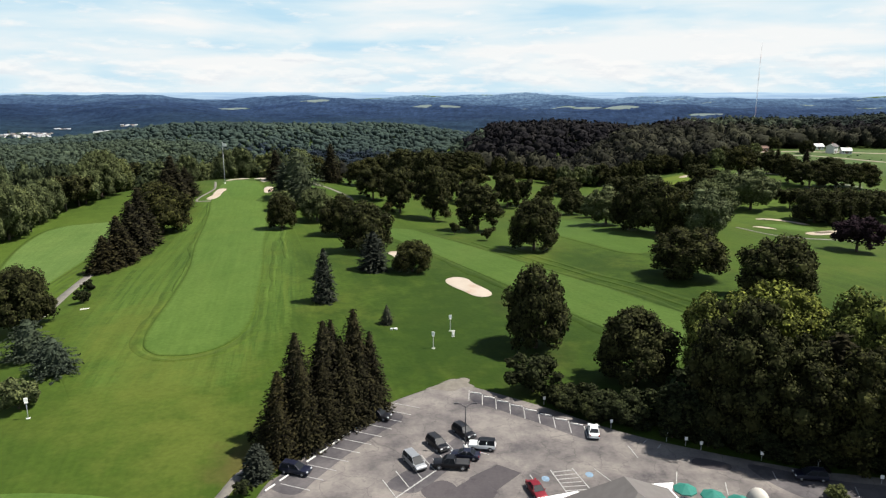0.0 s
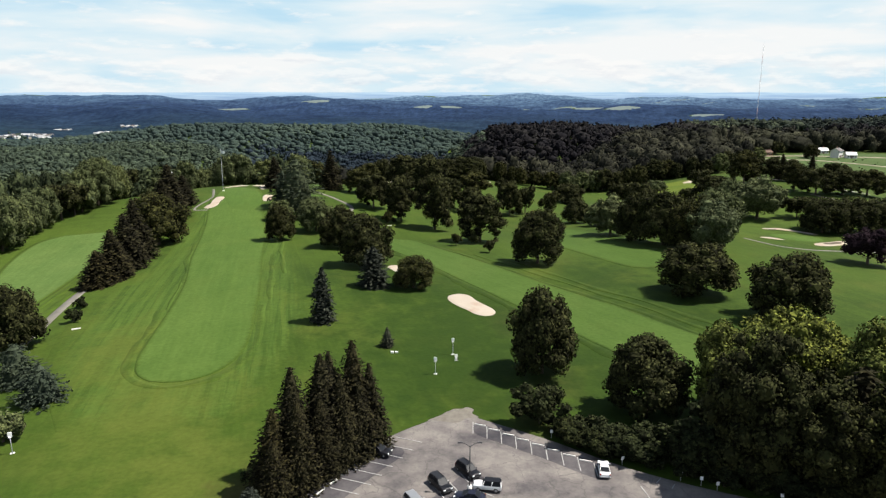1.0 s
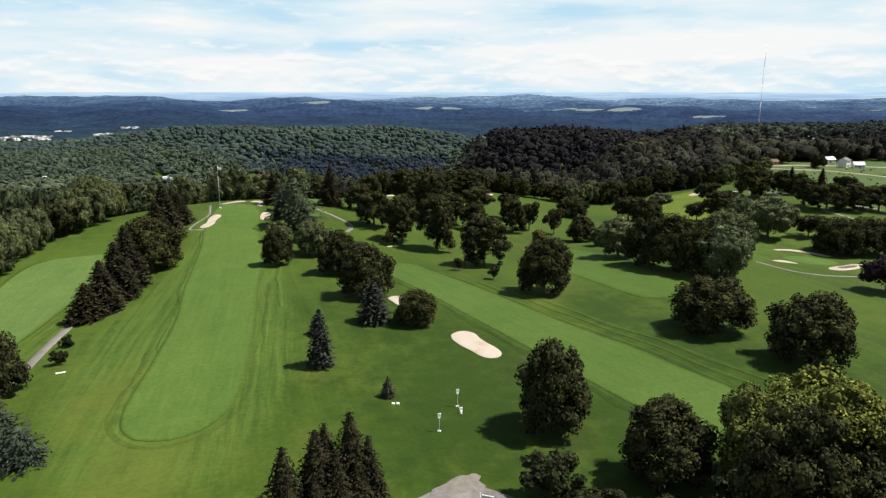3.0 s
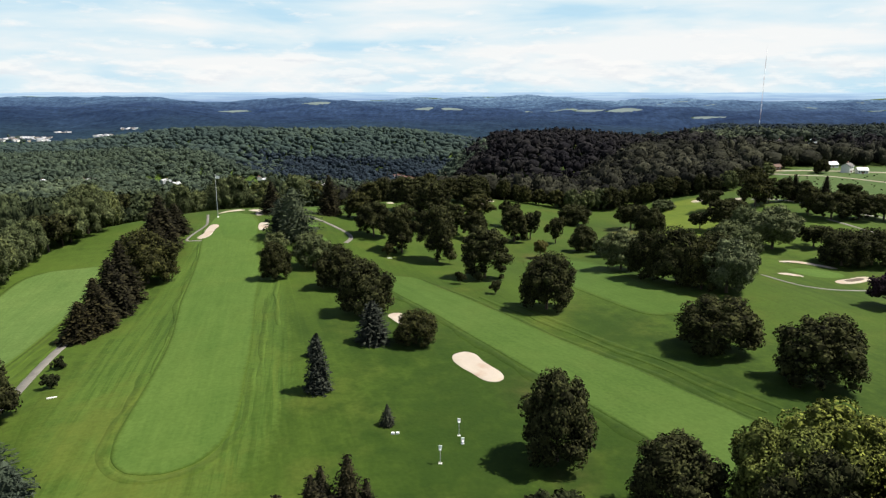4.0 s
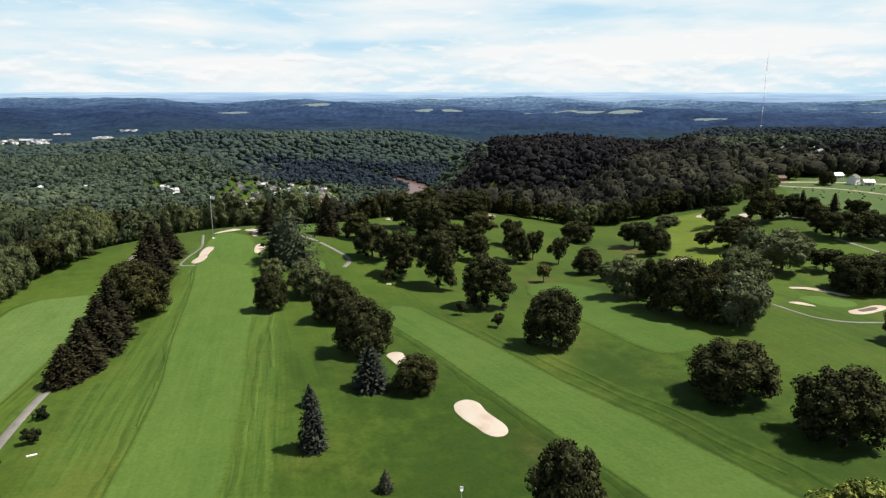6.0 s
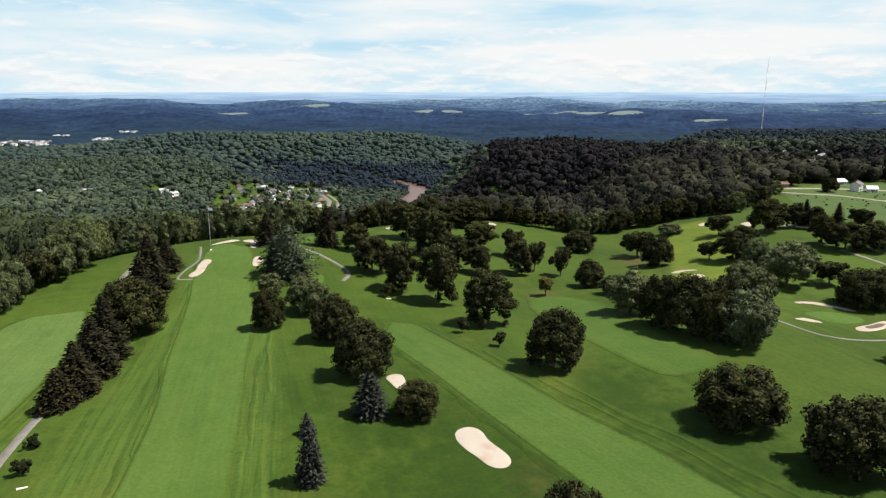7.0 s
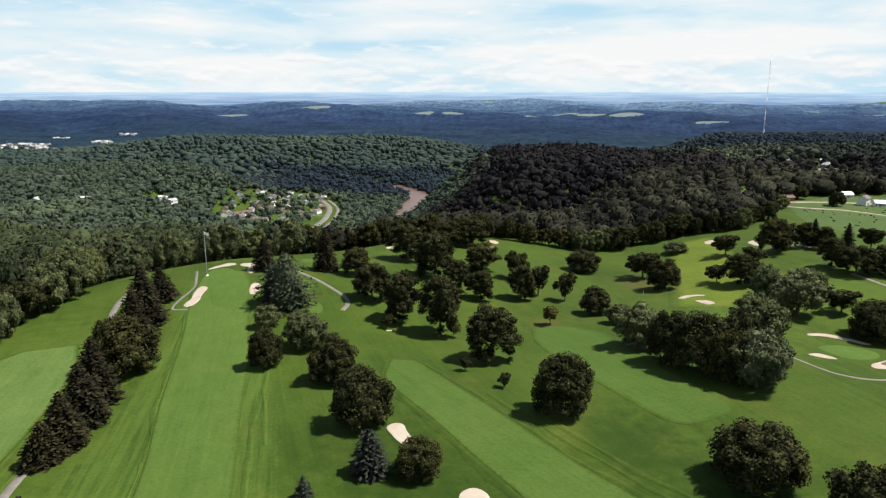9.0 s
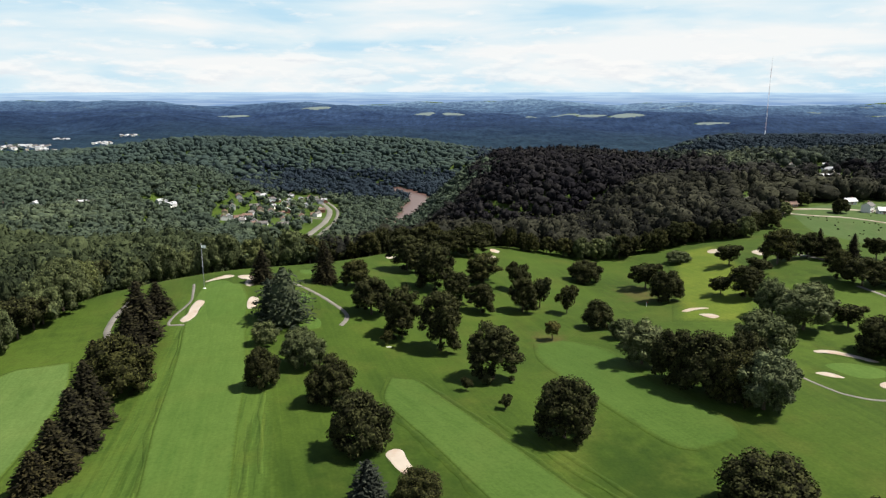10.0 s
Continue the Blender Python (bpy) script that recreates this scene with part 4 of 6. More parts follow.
BACK = (
    ("tall", -21.2, 406.6, 19.5, 19.7),
    ("tall", -5.9, 376.2, 23.4, 18.5),
    ("tall", 4.8, 359.6, 15.9, 13.1),
    ("tall", 15.5, 351.9, 13.8, 12.3),
    ("tall", 18.8, 400.8, 14.9, 18.3),
    ("open", 35.8, 392.7, 15.7, 11.6),
    ("tall", 35.0, 359.3, 17.1, 13.1),
    ("open", 44.2, 369.1, 15.9, 11.3),
    ("rust", 42.5, 318.9, 9.0, 6.9),
    ("open", 55.9, 361.8, 14.3, 9.5),
    ("round_a", 64.9, 337.3, 12.0, 13.2),
    ("round_b", 77.4, 427.1, 11.8, 18.4),
    ("open", 106.6, 410.8, 15.6, 16.4),
    ("round_b", 107.9, 380.4, 15.4, 15.6),
    ("olive", 141.1, 462.4, 7.1, 14.5),
    ("open", 134.3, 379.6, 10.1, 10.6),
    ("tall", 141.9, 369.6, 15.7, 16.7),
    ("open", 159.9, 433.5, 13.1, 13.5),
    ("open", 163.2, 405.1, 9.5, 11.3),
)
CLUMP = (
    ("olive", 70.7, 319.0, 8.1, 10.6),
    ("silver", 68.8, 283.9, 15.7, 17.7),
    ("round_b", 73.9, 265.6, 17.5, 14.5),
    ("round_a", 80.9, 254.4, 19.8, 18.4),
    ("silver", 93.0, 242.3, 17.5, 18.3),
    ("silver", 97.0, 247.5, 16.5, 15.0),
    ("round_b", 86.5, 247.0, 16.0, 14.0),
    ("round_b", 96.0, 262.7, 16.7, 14.6),
    ("olive", 113.9, 288.3, 17.1, 20.0),
    ("silver", 144.4, 320.2, 18.8, 22.5),
    ("olive", 140.1, 338.4, 16.5, 14.7),
    ("olive", 165.0, 349.1, 10.6, 12.6),
    ("open", 163.5, 321.9, 11.1, 12.9),
    ("tall", 192.1, 382.9, 15.6, 12.8),
    ("tall", 180.2, 419.6, 19.6, 17.3),
)
DARK = (
    ("purple", 142.1, 232.0, 12.4, 16.9),
    ("round_b", 160.3, 293.9, 14.5, 19.4),
    ("round_b", 174.8, 297.8, 14.6, 19.6),
    ("round_b", 195.5, 309.6, 12.2, 20.4),
    ("tall", 197.8, 371.3, 14.5, 17.2),
    ("tall", 212.9, 372.8, 14.5, 17.2),
    ("tall", 228.4, 376.8, 14.5, 17.4),
)
NEAR = (
    ("round_b", -93.4, 152.0, 14.4, 14.4),
    ("pine", -81.4, 133.8, 8.3, 10.0),
    ("pine", -72.1, 125.8, 7.0, 9.9),
    ("bush_olive", -70.0, 111.0, 5.7, 7.4),
    ("bush", -92.7, 179.8, 2.6, 3.3),
    ("bush", -88.5, 168.6, 3.1, 3.5),
)
LOT_SPRUCES = (
    ("spruce_slim", -22.4, 96.0, 12.4, 9.0), ("spruce_slim", -20.5, 99.8, 16.8, 10.3), ("spruce_slim", -16.9, 103.2, 17.4, 10.7), ("spruce_slim", -12.8, 107.4, 17.8, 10.7),
    ("spruce_slim", -16.4, 107.4, 16.0, 9.9), ("spruce_slim", -21.8, 93.4, 8.7, 6.5), ("spruce_slim", -16.6, 99.8, 12.6, 7.2), ("spruce_slim", -11.8, 105.6, 12.0, 7.1),
    ("spruce_slim", -19.2, 96.6, 13.6, 7.7), ("spruce_slim", -14.2, 103.2, 14.4, 8.1), ("spruce_slim", -10.4, 108.2, 13.8, 7.7),
    ("blue", -23.9, 88.8, 5.0, 4.6), ("bush", -24.8, 84.6, 2.0, 2.2), ("bush", -24.6, 97.5, 3.2, 4.6),
)
LOT_BUSHES = (
    ("bush", 17.2, 115.9, 6.6, 8.6),
    ("bush", 22.9, 110.6, 3.9, 6.6),
    ("bush", 27.1, 108.2, 4.1, 7.4),
    ("bush", 32.3, 106.6, 4.9, 8.3),
    ("bush", 36.7, 103.3, 5.5, 8.0),
    ("bush", 40.4, 99.9, 5.8, 6.9),
)
LOT_THICKET = (
    ("bush", 44.0, 99.5, 6.0, 7.5), ("bush", 49.0, 97.5, 5.5, 7.5), ("bush", 55.0, 96.0, 6.0, 8.0), ("bush", 61.0, 94.0, 5.5, 8.0), ("bush", 67.0, 92.0, 6.0, 8.0), ("bush", 52.0, 104.0, 8.0, 10.0),
    ("bush", 60.0, 102.0, 8.0, 10.0), ("bush", 45.0, 108.0, 8.0, 10.0), ("bush", 40.0, 103.5, 6.5, 8.0), ("bush", 69.0, 99.0, 8.0, 10.0), ("bush", 33.0, 109.5, 3.0, 6.0), ("bush", 27.0, 109.0, 3.5, 6.0), ("bush", 73.0, 93.0, 7.0, 9.0),
    ("bush", 48.4, 94.6, 2.4, 4.0), ("bush", 55.6, 92.5, 2.6, 4.4), ("bush", 64.4, 90.2, 2.8, 4.4), ("bush", 72.6, 87.8, 3.0, 5.0),
    ("bush", 41.0, 97.6, 3.6, 5.0), ("bush", 20.8, 110.0, 3.8, 5.6), ("bush", 24.6, 107.4, 3.6, 5.4), ("bush", 28.4, 104.8, 3.8, 5.6), ("bush", 45.4, 96.4, 3.6, 5.6), ("bush", 51.6, 94.4, 3.4, 5.4), ("bush", 58.6, 92.2, 3.6, 5.4), ("bush", 36.5, 100.2, 3.0, 4.6), ("bush", 31.6, 103.0, 2.8, 4.6), ("bush_olive", 52.7, 84.0, 2.2, 3.0),
)
LOT_TREES = (
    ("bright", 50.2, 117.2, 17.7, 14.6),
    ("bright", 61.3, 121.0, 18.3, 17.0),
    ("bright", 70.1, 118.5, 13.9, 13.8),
    ("lot", 46.1, 100.0, 21.4, 13.0),
    ("lot", 53.0, 95.6, 17.0, 12.0),
    ("lot", 60.4, 92.8, 17.0, 12.5),
    ("lot", 67.6, 90.4, 18.0, 12.5),
    ("lot", 75.0, 88.2, 19.0, 13.5),
    ("spruce", 59.1, 98.0, 18.2, 15.7),
    ("spruce", 67.6, 96.4, 15.8, 15.6),
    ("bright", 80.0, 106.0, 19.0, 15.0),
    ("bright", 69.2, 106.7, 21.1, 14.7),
)
MEADOW_ROW = (
    ("tall", 191.7, 427.3, 14.3, 11.0),
    ("tall", 200.5, 427.3, 14.4, 10.5),
    ("spruce", 208.7, 432.3, 15.8, 9.5),
    ("spruce", 216.0, 412.0, 17.0, 10.5),
    ("tall", 208.8, 421.2, 13.2, 11.1),
    ("open", 242.7, 433.6, 13.6, 12.7),
    ("open", 144.4, 515.5, 13.3, 11.6),
    ("olive", 100.1, 505.5, 9.7, 11.3),
    ("round_b", 300.5, 574.0, 11.0, 12.0),
    ("olive", 257.5, 574.5, 10.0, 13.0),
    ("round_a", 263.0, 590.0, 9.0, 9.0),
    ("round_b", 290.0, 612.0, 11.0, 14.0),
    ("tall", 14.7, 453.3, 17.0, 20.0),
    ("tall", 1.4, 448.5, 15.1, 18.1),
    ("tall", -15.8, 469.5, 14.8, 17.3),
)
for trees, group in (
        (MEADOW_ROW, "trees along the meadow and wood edge"),
        (ROW, "spruces in a row along a fairway"),
        (BESIDE_GREEN, "trees along the long fairway"),
        (MIDDLE, "trees between the fairways"),
        (BACK, "trees near the far woods"),
        (CLUMP, "trees in a clump beside a green"),
        (DARK, "dark trees at the course's side"),
        (NEAR, "trees and bushes on the near slope"),
        (LOT_SPRUCES, "spruces beside the parking lot"),
        (LOT_BUSHES, "bushes along the parking lot"),
        (LOT_THICKET, "bushes under the large trees"),
        (LOT_TREES, "large trees behind the parking lot"),
):
    for kind, x, y, tall, wide in trees:
        plant(kind, x, y, tall, wide, group)


def wood_edge(x):
    """The near edge of the woods behind the course."""
    return np.interp(x, (-400, -240, -172, -164, -156, -130, -108, -84, -55, 0, 34, 70, 100, 130, 165, 195, 215, 240, 330, 420, 600),
                     (40, 190, 255, 305, 372, 398, 402, 420, 462, 478, 488, 490, 486, 500, 510, 500, 528, 535, 560, 560, 600))


def plant_wood_edge():
    """The outermost trees of the woods, each with its own leafy crown."""
    g = random.Random(9)
    spots = [(x, float(wood_edge(x))) for x in np.arange(-152, 236, 9.5)] + [(-160 - 4 * g.random(), y) for y in np.arange(236, 372, 9.5)]
    for x, y in spots:
        west = x < -70
        kind = g.choice(("olive", "olive", "olive", "open") if west else ("tall", "round_a", "tall", "round_b", "tall", "olive"))
        tall = g.uniform(15, 22) if west else g.uniform(11, 16.5)
        y += 4 if west else 0
        plant(kind, x + g.uniform(-3, 3), y + g.uniform(-2, 4), tall, tall * g.uniform(0.75, 1.0), "trees at the edge of the woods")


plant_wood_edge()
for kind, (first, w, h) in list(KINDS.items()):
    if kind not in USED:
        for o in (*first.children_recursive, first):
            bpy.data.objects.remove(o)


# ---- the woods ----
def clear(x, y):
    """Open ground in the woods: the river, the town, meadows and far fields."""
    gap = np.abs(x - river_x(y)) < np.where((y > 1225) & (y < 1640), np.where(y < 1330, 16, 22), 0)
    gap |= (((x + 295) / 98) ** 2 + ((y - 1275) / 230) ** 2 < 1) & (np.sin(x / 5.1) * np.sin(y / 7.3) < 0.42)
    for cx, cy, rx, ry in OPENINGS:
        gap |= (((x - cx) / rx) ** 2 + ((y - cy) / ry) ** 2 < 1) & (np.sin(x / 9) * np.sin(y / 7) < 0.5)
    gap |= ((x - 372) / 128) ** 2 + ((y - 565) / 72) ** 2 < 1
    gap |= (y > 985) & (y < 1480) & (np.abs(x - np.interp(y, TOWN_ROAD_Y, TOWN_ROAD_X) - 5) < 22)
    gap |= (y > 575) & (y < 690) & (np.abs(x - np.interp(y, (585, 640, 680), (234, 253, 280))) < 10)
    for fx, fy, rx, ry in FIELDS:
        gap |= ((x - fx) / rx) ** 2 + ((y - fy) / ry) ** 2 < 1
    return gap


TOWN_ROAD_X, TOWN_ROAD_Y = (-208, -206, -202, -206, -211, -223, -256, -291), (1012, 1063, 1161, 1230, 1283, 1352, 1431, 1466)
OPENINGS = ((-562, 1000, 72, 40), (-438, 1105, 24, 34), (-1545, 2560, 125, 120), (-1350, 2440, 100, 90), (-1366, 2790, 70, 90), (-1385, 3075, 70, 80), (-1690, 3075, 70, 70),
            (394, 768, 34, 84), (430, 850, 42, 84), (438, 930, 46, 66), (-348, 1008, 20, 46), (-262, 592, 20, 80), (-244, 550, 24, 50), (-228, 516, 20, 38), (-262, 1035, 46, 50))
FIELDS = ((-1220, 4000, 125, 60), (-750, 4145, 100, 80), (-115, 3955, 66, 95), (45, 3930, 70, 65), (485, 3880, 46, 200), (655, 3965, 90, 70), (800, 3880, 100, 75), (945, 3730, 100, 85),
          (1290, 3440, 90, 32), (2090, 4060, 130, 25), (2330, 3920, 140, 20), (1700, 4300, 200, 24), (2600, 4150, 260, 24), (2000, 3600, 160, 20), (1500, 4500, 200, 24),
          (2500, 4450, 300, 22), (-2264, 4460, 60, 20), (-1815, 3980, 60, 20), (-1500, 4400, 120, 24), (-300, 4450, 160, 30), (2750, 3850, 150, 18))


def crown_template(seed, level, cards, leaf):
    """One woodland crown in unit size: a lumpy core stuck with leaf clumps."""
    g = np.random.default_rng(seed)
    v, f = ico(level)
    a, b, c = g.uniform(0, 6, 3)
    lump = 1 + 0.20 * np.sin(v[:, 0] * 3.9 + a) * np.sin(v[:, 1] * 4.3 + b) + 0.14 * np.sin(v[:, 2] * 5.0 + v[:, 0] * 4 + c)
    core = v * lump[:, None] * (0.80 if cards else 1.0)
    core[:, 2] = np.sign(core[:, 2]) * np.abs(core[:, 2]) ** 0.85
    if not cards:
        return core, np.array(f)
    n = g.normal(size=(cards, 3))
    n[:, 2] = np.abs(n[:, 2]) * 1.1 - 0.35
    n /= np.linalg.norm(n, axis=1)[:, None]
    r = 1 + 0.20 * np.sin(n[:, 0] * 3.9 + a) * np.sin(n[:, 1] * 4.3 + b) + 0.14 * np.sin(n[:, 2] * 5.0 + n[:, 0] * 4 + c)
    p = n * (r * g.uniform(0.84, 1.06, cards))[:, None]
    s = leaf * g.uniform(0.6, 1.4, cards)
    q = quads(p, n + g.normal(size=n.shape) * 0.45 + [0, 0, 0.2], s, s * 0.75, g.uniform(0, 6.28, cards))
    v, f = joined([(core, f), q])
    return v, np.array(f)


def build_woods(name, label, mat, lo, hi, step, level, seed, size, tall, cards=0, leaf=0.2, where=None):
    g = np.random.default_rng(seed)
    ys = np.arange(lo, hi, step)
    p = []
    for y in ys:
        reach = 0.68 * y + 40
        xs = np.arange(-reach, reach, step)
        p.append(np.stack([xs, np.full(len(xs), y)], -1))
    p = np.concatenate(p)
    p = p + g.uniform(-0.55, 0.55, p.shape) * step
    d = p[:, 1] - wood_edge(p[:, 0])
    keep = (d > g.uniform(4, 9, len(p))) & ~clear(p[:, 0], p[:, 1])
    if where is not None:
        keep &= where(p[:, 0], p[:, 1])
    keep &= p[:, 1] < 60 + 4700
    p = p[keep]
    n = len(p)
    w = size * g.choice((0.5, 0.7, 0.9, 1.0, 1.25, 1.75), n) * g.uniform(0.9, 1.1, n)
    h = tall * g.choice((0.6, 0.8, 1.0, 1.0, 1.2, 1.4), n) * g.uniform(0.9, 1.1, n)
    z = land(p[:, 0], p[:, 1])
    kinds = [crown_template(seed * 10 + k, level, cards, leaf) for k in range(6)]
    pick, turn = g.integers(0, 6, n), g.uniform(0, 6.28, n)
    full, faces, base = [], [], 0
    for k, (v, f) in enumerate(kinds):
        i = np.nonzero(pick == k)[0]
        c, s = np.cos(turn[i])[:, None], np.sin(turn[i])[:, None]
        x, y = v[None, :, 0] * c - v[None, :, 1] * s, v[None, :, 0] * s + v[None, :, 1] * c
        q = np.stack([x * w[i, None] / 2, y * w[i, None] / 2, v[None, :, 2] * h[i, None] / 2], -1)
        q = q + np.stack([p[i, 0], p[i, 1], z[i] + h[i] * 0.5], -1)[:, None]
        full.append(q.reshape(-1, 3))
        faces.append((f[None] + (np.arange(len(i)) * len(v))[:, None, None]).reshape(-1, 3) + base)
        base += len(i) * len(v)
    full, faces = np.concatenate(full), np.concatenate(faces)
    n_core = len(full)
    me = bpy.data.meshes.new(name)
    me.vertices.add(n_core)
    me.vertices.foreach_set("co", full.reshape(-1).astype(np.float32))
    me.loops.add(len(faces) * 3)
    me.loops.foreach_set("vertex_index", faces.reshape(-1).astype(np.int32))
    me.polygons.add(len(faces))
    me.polygons.foreach_set("loop_start", np.arange(0, len(faces) * 3, 3, dtype=np.int32))
    me.polygons.foreach_set("use_smooth", np.ones(len(faces), bool))
    me.materials.append(mat)
    me.update(calc_edges=True)
    tagged(new(name, me), label, "woods", kind="stuff")


def jitter(x, y):
    return np.sin(x * 12.9898 + y * 78.233) * 0.5 + np.sin(x * 3.17 - y * 5.31) * 0.5


def shore(x, y):
    """Where the green of the valley gives way to the blue distance."""
    return 2500 + 110 * np.sin(x / 170) + 70 * np.sin(x / 67 + 1) + 150 * jitter(x, y)


def hill_side(x, y):
    """The rounded hill and the slope before it, where cloud shade is put into the woods' colour."""
    j = 25 * jitter(x, y)
    return (x > np.where(y > 980 + j, 60 + 1.5 * j, -60 + 0.10 * (y - 900) + j)) & ((x < 330 + j) | (y < 860 + j)) & (y < 1330 + j)


def belt(x, y):
    """The belt of woods behind the river, where cloud shade is put into the colour."""
    j = 45 * jitter(x, y)
    river_side = (y > 1470 + 30 * np.sin(x / 60) + j) & (x > -480 + 3 * j) & (x <= 120)
    return (river_side | ((y > 1330 + 2 * j) & (x > 120))) & (y < np.where(x < 120, 1840, 1980) + 60 * np.sin(x / 130) + j) & ~hill_side(x, y)


def crest(x, y):
    return (x > 120) & (y < 1500) & ~hill_side(x, y) & ~belt(x, y)


def beyond(x, y):
    """The low woods behind the high ground."""
    return (x > 90 + 60 * jitter(x, y)) & (y > 1960) & ~belt(x, y)


def valley(x, y):
    return ~hill_side(x, y) & ~belt(x, y) & ~crest(x, y) & ~beyond(x, y)


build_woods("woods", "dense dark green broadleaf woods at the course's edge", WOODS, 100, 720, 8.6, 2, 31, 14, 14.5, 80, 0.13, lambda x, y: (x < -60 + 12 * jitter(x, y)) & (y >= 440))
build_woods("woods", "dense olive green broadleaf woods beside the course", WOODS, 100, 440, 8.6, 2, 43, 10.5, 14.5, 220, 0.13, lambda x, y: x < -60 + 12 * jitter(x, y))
build_woods("woods", "dense broadleaf woods behind the course, coloured dark as cloud shade", WOODS_SHADED, 400, 720, 8.6, 2, 41, 14, 14.5, 80, 0.13, lambda x, y: x >= -60 + 12 * jitter(x, y))
build_woods("woods", "woods on a rounded hill, coloured dark as cloud shade", WOODS_HILL_SHADED, 720, 1560, 9.8, 1, 32, 13, 12, 20, 0.26, hill_side)
build_woods("woods", "woods in a belt behind the river, coloured dark blue as cloud shade", WOODS_SHADE_HAZE, 1200, 2120, 11.5, 1, 37, 14, 11, 16, 0.28, belt)
build_woods("woods", "sunlit yellow-green woods on high ground", WOODS_CREST, 720, 1900, 9.8, 1, 38, 13, 12, 20, 0.26, crest)
build_woods("woods", "mixed green sunlit woods filling the valley", WOODS_MID, 720, 1700, 9.8, 1, 35, 13, 11, 20, 0.26, valley)
build_woods("woods", "distant woods behind the high ground, coloured dark blue as haze", WOODS_SHADE_HAZE, 1900, 2700, 14, 1, 39, 18, 12, 0, 0, lambda x, y: beyond(x, y) & (y < shore(x, y)))
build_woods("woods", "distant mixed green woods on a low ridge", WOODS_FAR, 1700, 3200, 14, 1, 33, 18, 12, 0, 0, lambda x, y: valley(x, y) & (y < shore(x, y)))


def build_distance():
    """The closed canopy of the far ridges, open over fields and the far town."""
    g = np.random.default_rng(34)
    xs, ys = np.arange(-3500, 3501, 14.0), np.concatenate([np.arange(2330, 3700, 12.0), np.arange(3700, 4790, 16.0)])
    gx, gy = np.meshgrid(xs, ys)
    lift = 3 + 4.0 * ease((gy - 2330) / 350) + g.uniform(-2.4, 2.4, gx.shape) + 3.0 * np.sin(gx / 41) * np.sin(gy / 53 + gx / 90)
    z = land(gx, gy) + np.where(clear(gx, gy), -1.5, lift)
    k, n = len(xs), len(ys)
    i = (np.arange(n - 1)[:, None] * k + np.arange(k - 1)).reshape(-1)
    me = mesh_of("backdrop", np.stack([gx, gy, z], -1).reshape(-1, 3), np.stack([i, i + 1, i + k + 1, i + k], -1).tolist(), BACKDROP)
    tagged(new("backdrop", me), "far wooded ridges with blue haze painted in", "woods", kind="stuff")


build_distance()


# ---- far fields, the town, the river, houses ----
def build_far_fields():
    for fx, fy, rx, ry in FIELDS:
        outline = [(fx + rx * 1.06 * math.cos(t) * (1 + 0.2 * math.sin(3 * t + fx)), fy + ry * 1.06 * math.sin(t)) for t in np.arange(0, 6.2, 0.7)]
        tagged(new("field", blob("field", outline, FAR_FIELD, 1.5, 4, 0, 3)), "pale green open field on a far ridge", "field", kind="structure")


build_far_fields()


def build_water():
    m, n, l, b = material("muddy_water", 0.3, 0.0, 0.25)
    c = blend(n, l, noise_at(n, l, 0.02, 3), (0.066, 0.032, 0.022), (0.092, 0.046, 0.032))
    l.new(c, b.inputs["Base Color"])
    bump(n, l, b, noise_at(n, l, 0.4, 3), 0.15, 0.2)
    ys = np.arange(1150, 1780, 20.0)
    v, f = [], []
    for y in ys:
        x = float(river_x(y))
        v += [(x - 30, y, -122.5), (x + 30, y, -122.5)]
    for k in range(len(ys) - 1):
        f.append((2 * k, 2 * k + 1, 2 * k + 3, 2 * k + 2))
    tagged(new("water", mesh_of("water", v, f, m)), "reddish brown river bending below wooded hills", "river", kind="structure")


build_water()
WALLS = [plain("white_siding", (0.62, 0.61, 0.58), 0.7, 0, 0.15, 0.6), plain("grey_siding", (0.36, 0.37, 0.39), 0.7, 0, 0.2, 0.6),
         plain("red_brick_wall", (0.20, 0.085, 0.060), 0.85, 0, 0.35, 2.0), plain("tan_siding", (0.46, 0.38, 0.28), 0.75, 0, 0.2, 0.6)]
ROOFS = [plain("grey_shingles", (0.115, 0.105, 0.10), 0.9, 0, 0.4, 1.0), plain("brown_shingles", (0.14, 0.085, 0.065), 0.9, 0, 0.4, 1.0), plain("pale_metal_roof", (0.36, 0.36, 0.37), 0.5, 0.1, 0.25, 0.5)]
GLASS_DARK = plain("window_glass", (0.03, 0.035, 0.045), 0.08, 0.0, 0.1, 1.0, 0.6)
WHITE = plain("white_paint", (0.78, 0.78, 0.76), 0.5, 0, 0.2, 2.0)
BLACK = plain("black_rubber", (0.018, 0.018, 0.02), 0.75, 0, 0.2, 6.0)
STEEL = plain("galvanised_steel", (0.34, 0.35, 0.36), 0.45, 0.7, 0.25, 2.0)


def box(bm, x0, x1, y0, y1, z0, z1, bevel=0.0):
    m = Matrix.LocRotScale(((x0 + x1) / 2, (y0 + y1) / 2, (z0 + z1) / 2), None, (x1 - x0, y1 - y0, z1 - z0))
    r = bmesh.ops.create_cube(bm, size=1, matrix=m)
    if bevel:
        bmesh.ops.bevel(bm, geom=list({e for v in r["verts"] for e in v.link_edges}), offset=bevel, segments=2, affect="EDGES", profile=0.5)
    return bm


def slab(x0, x1, y0, y1, z0, z1, bevel=0.0):
    return box(bmesh.new(), x0, x1, y0, y1, z0, z1, bevel)


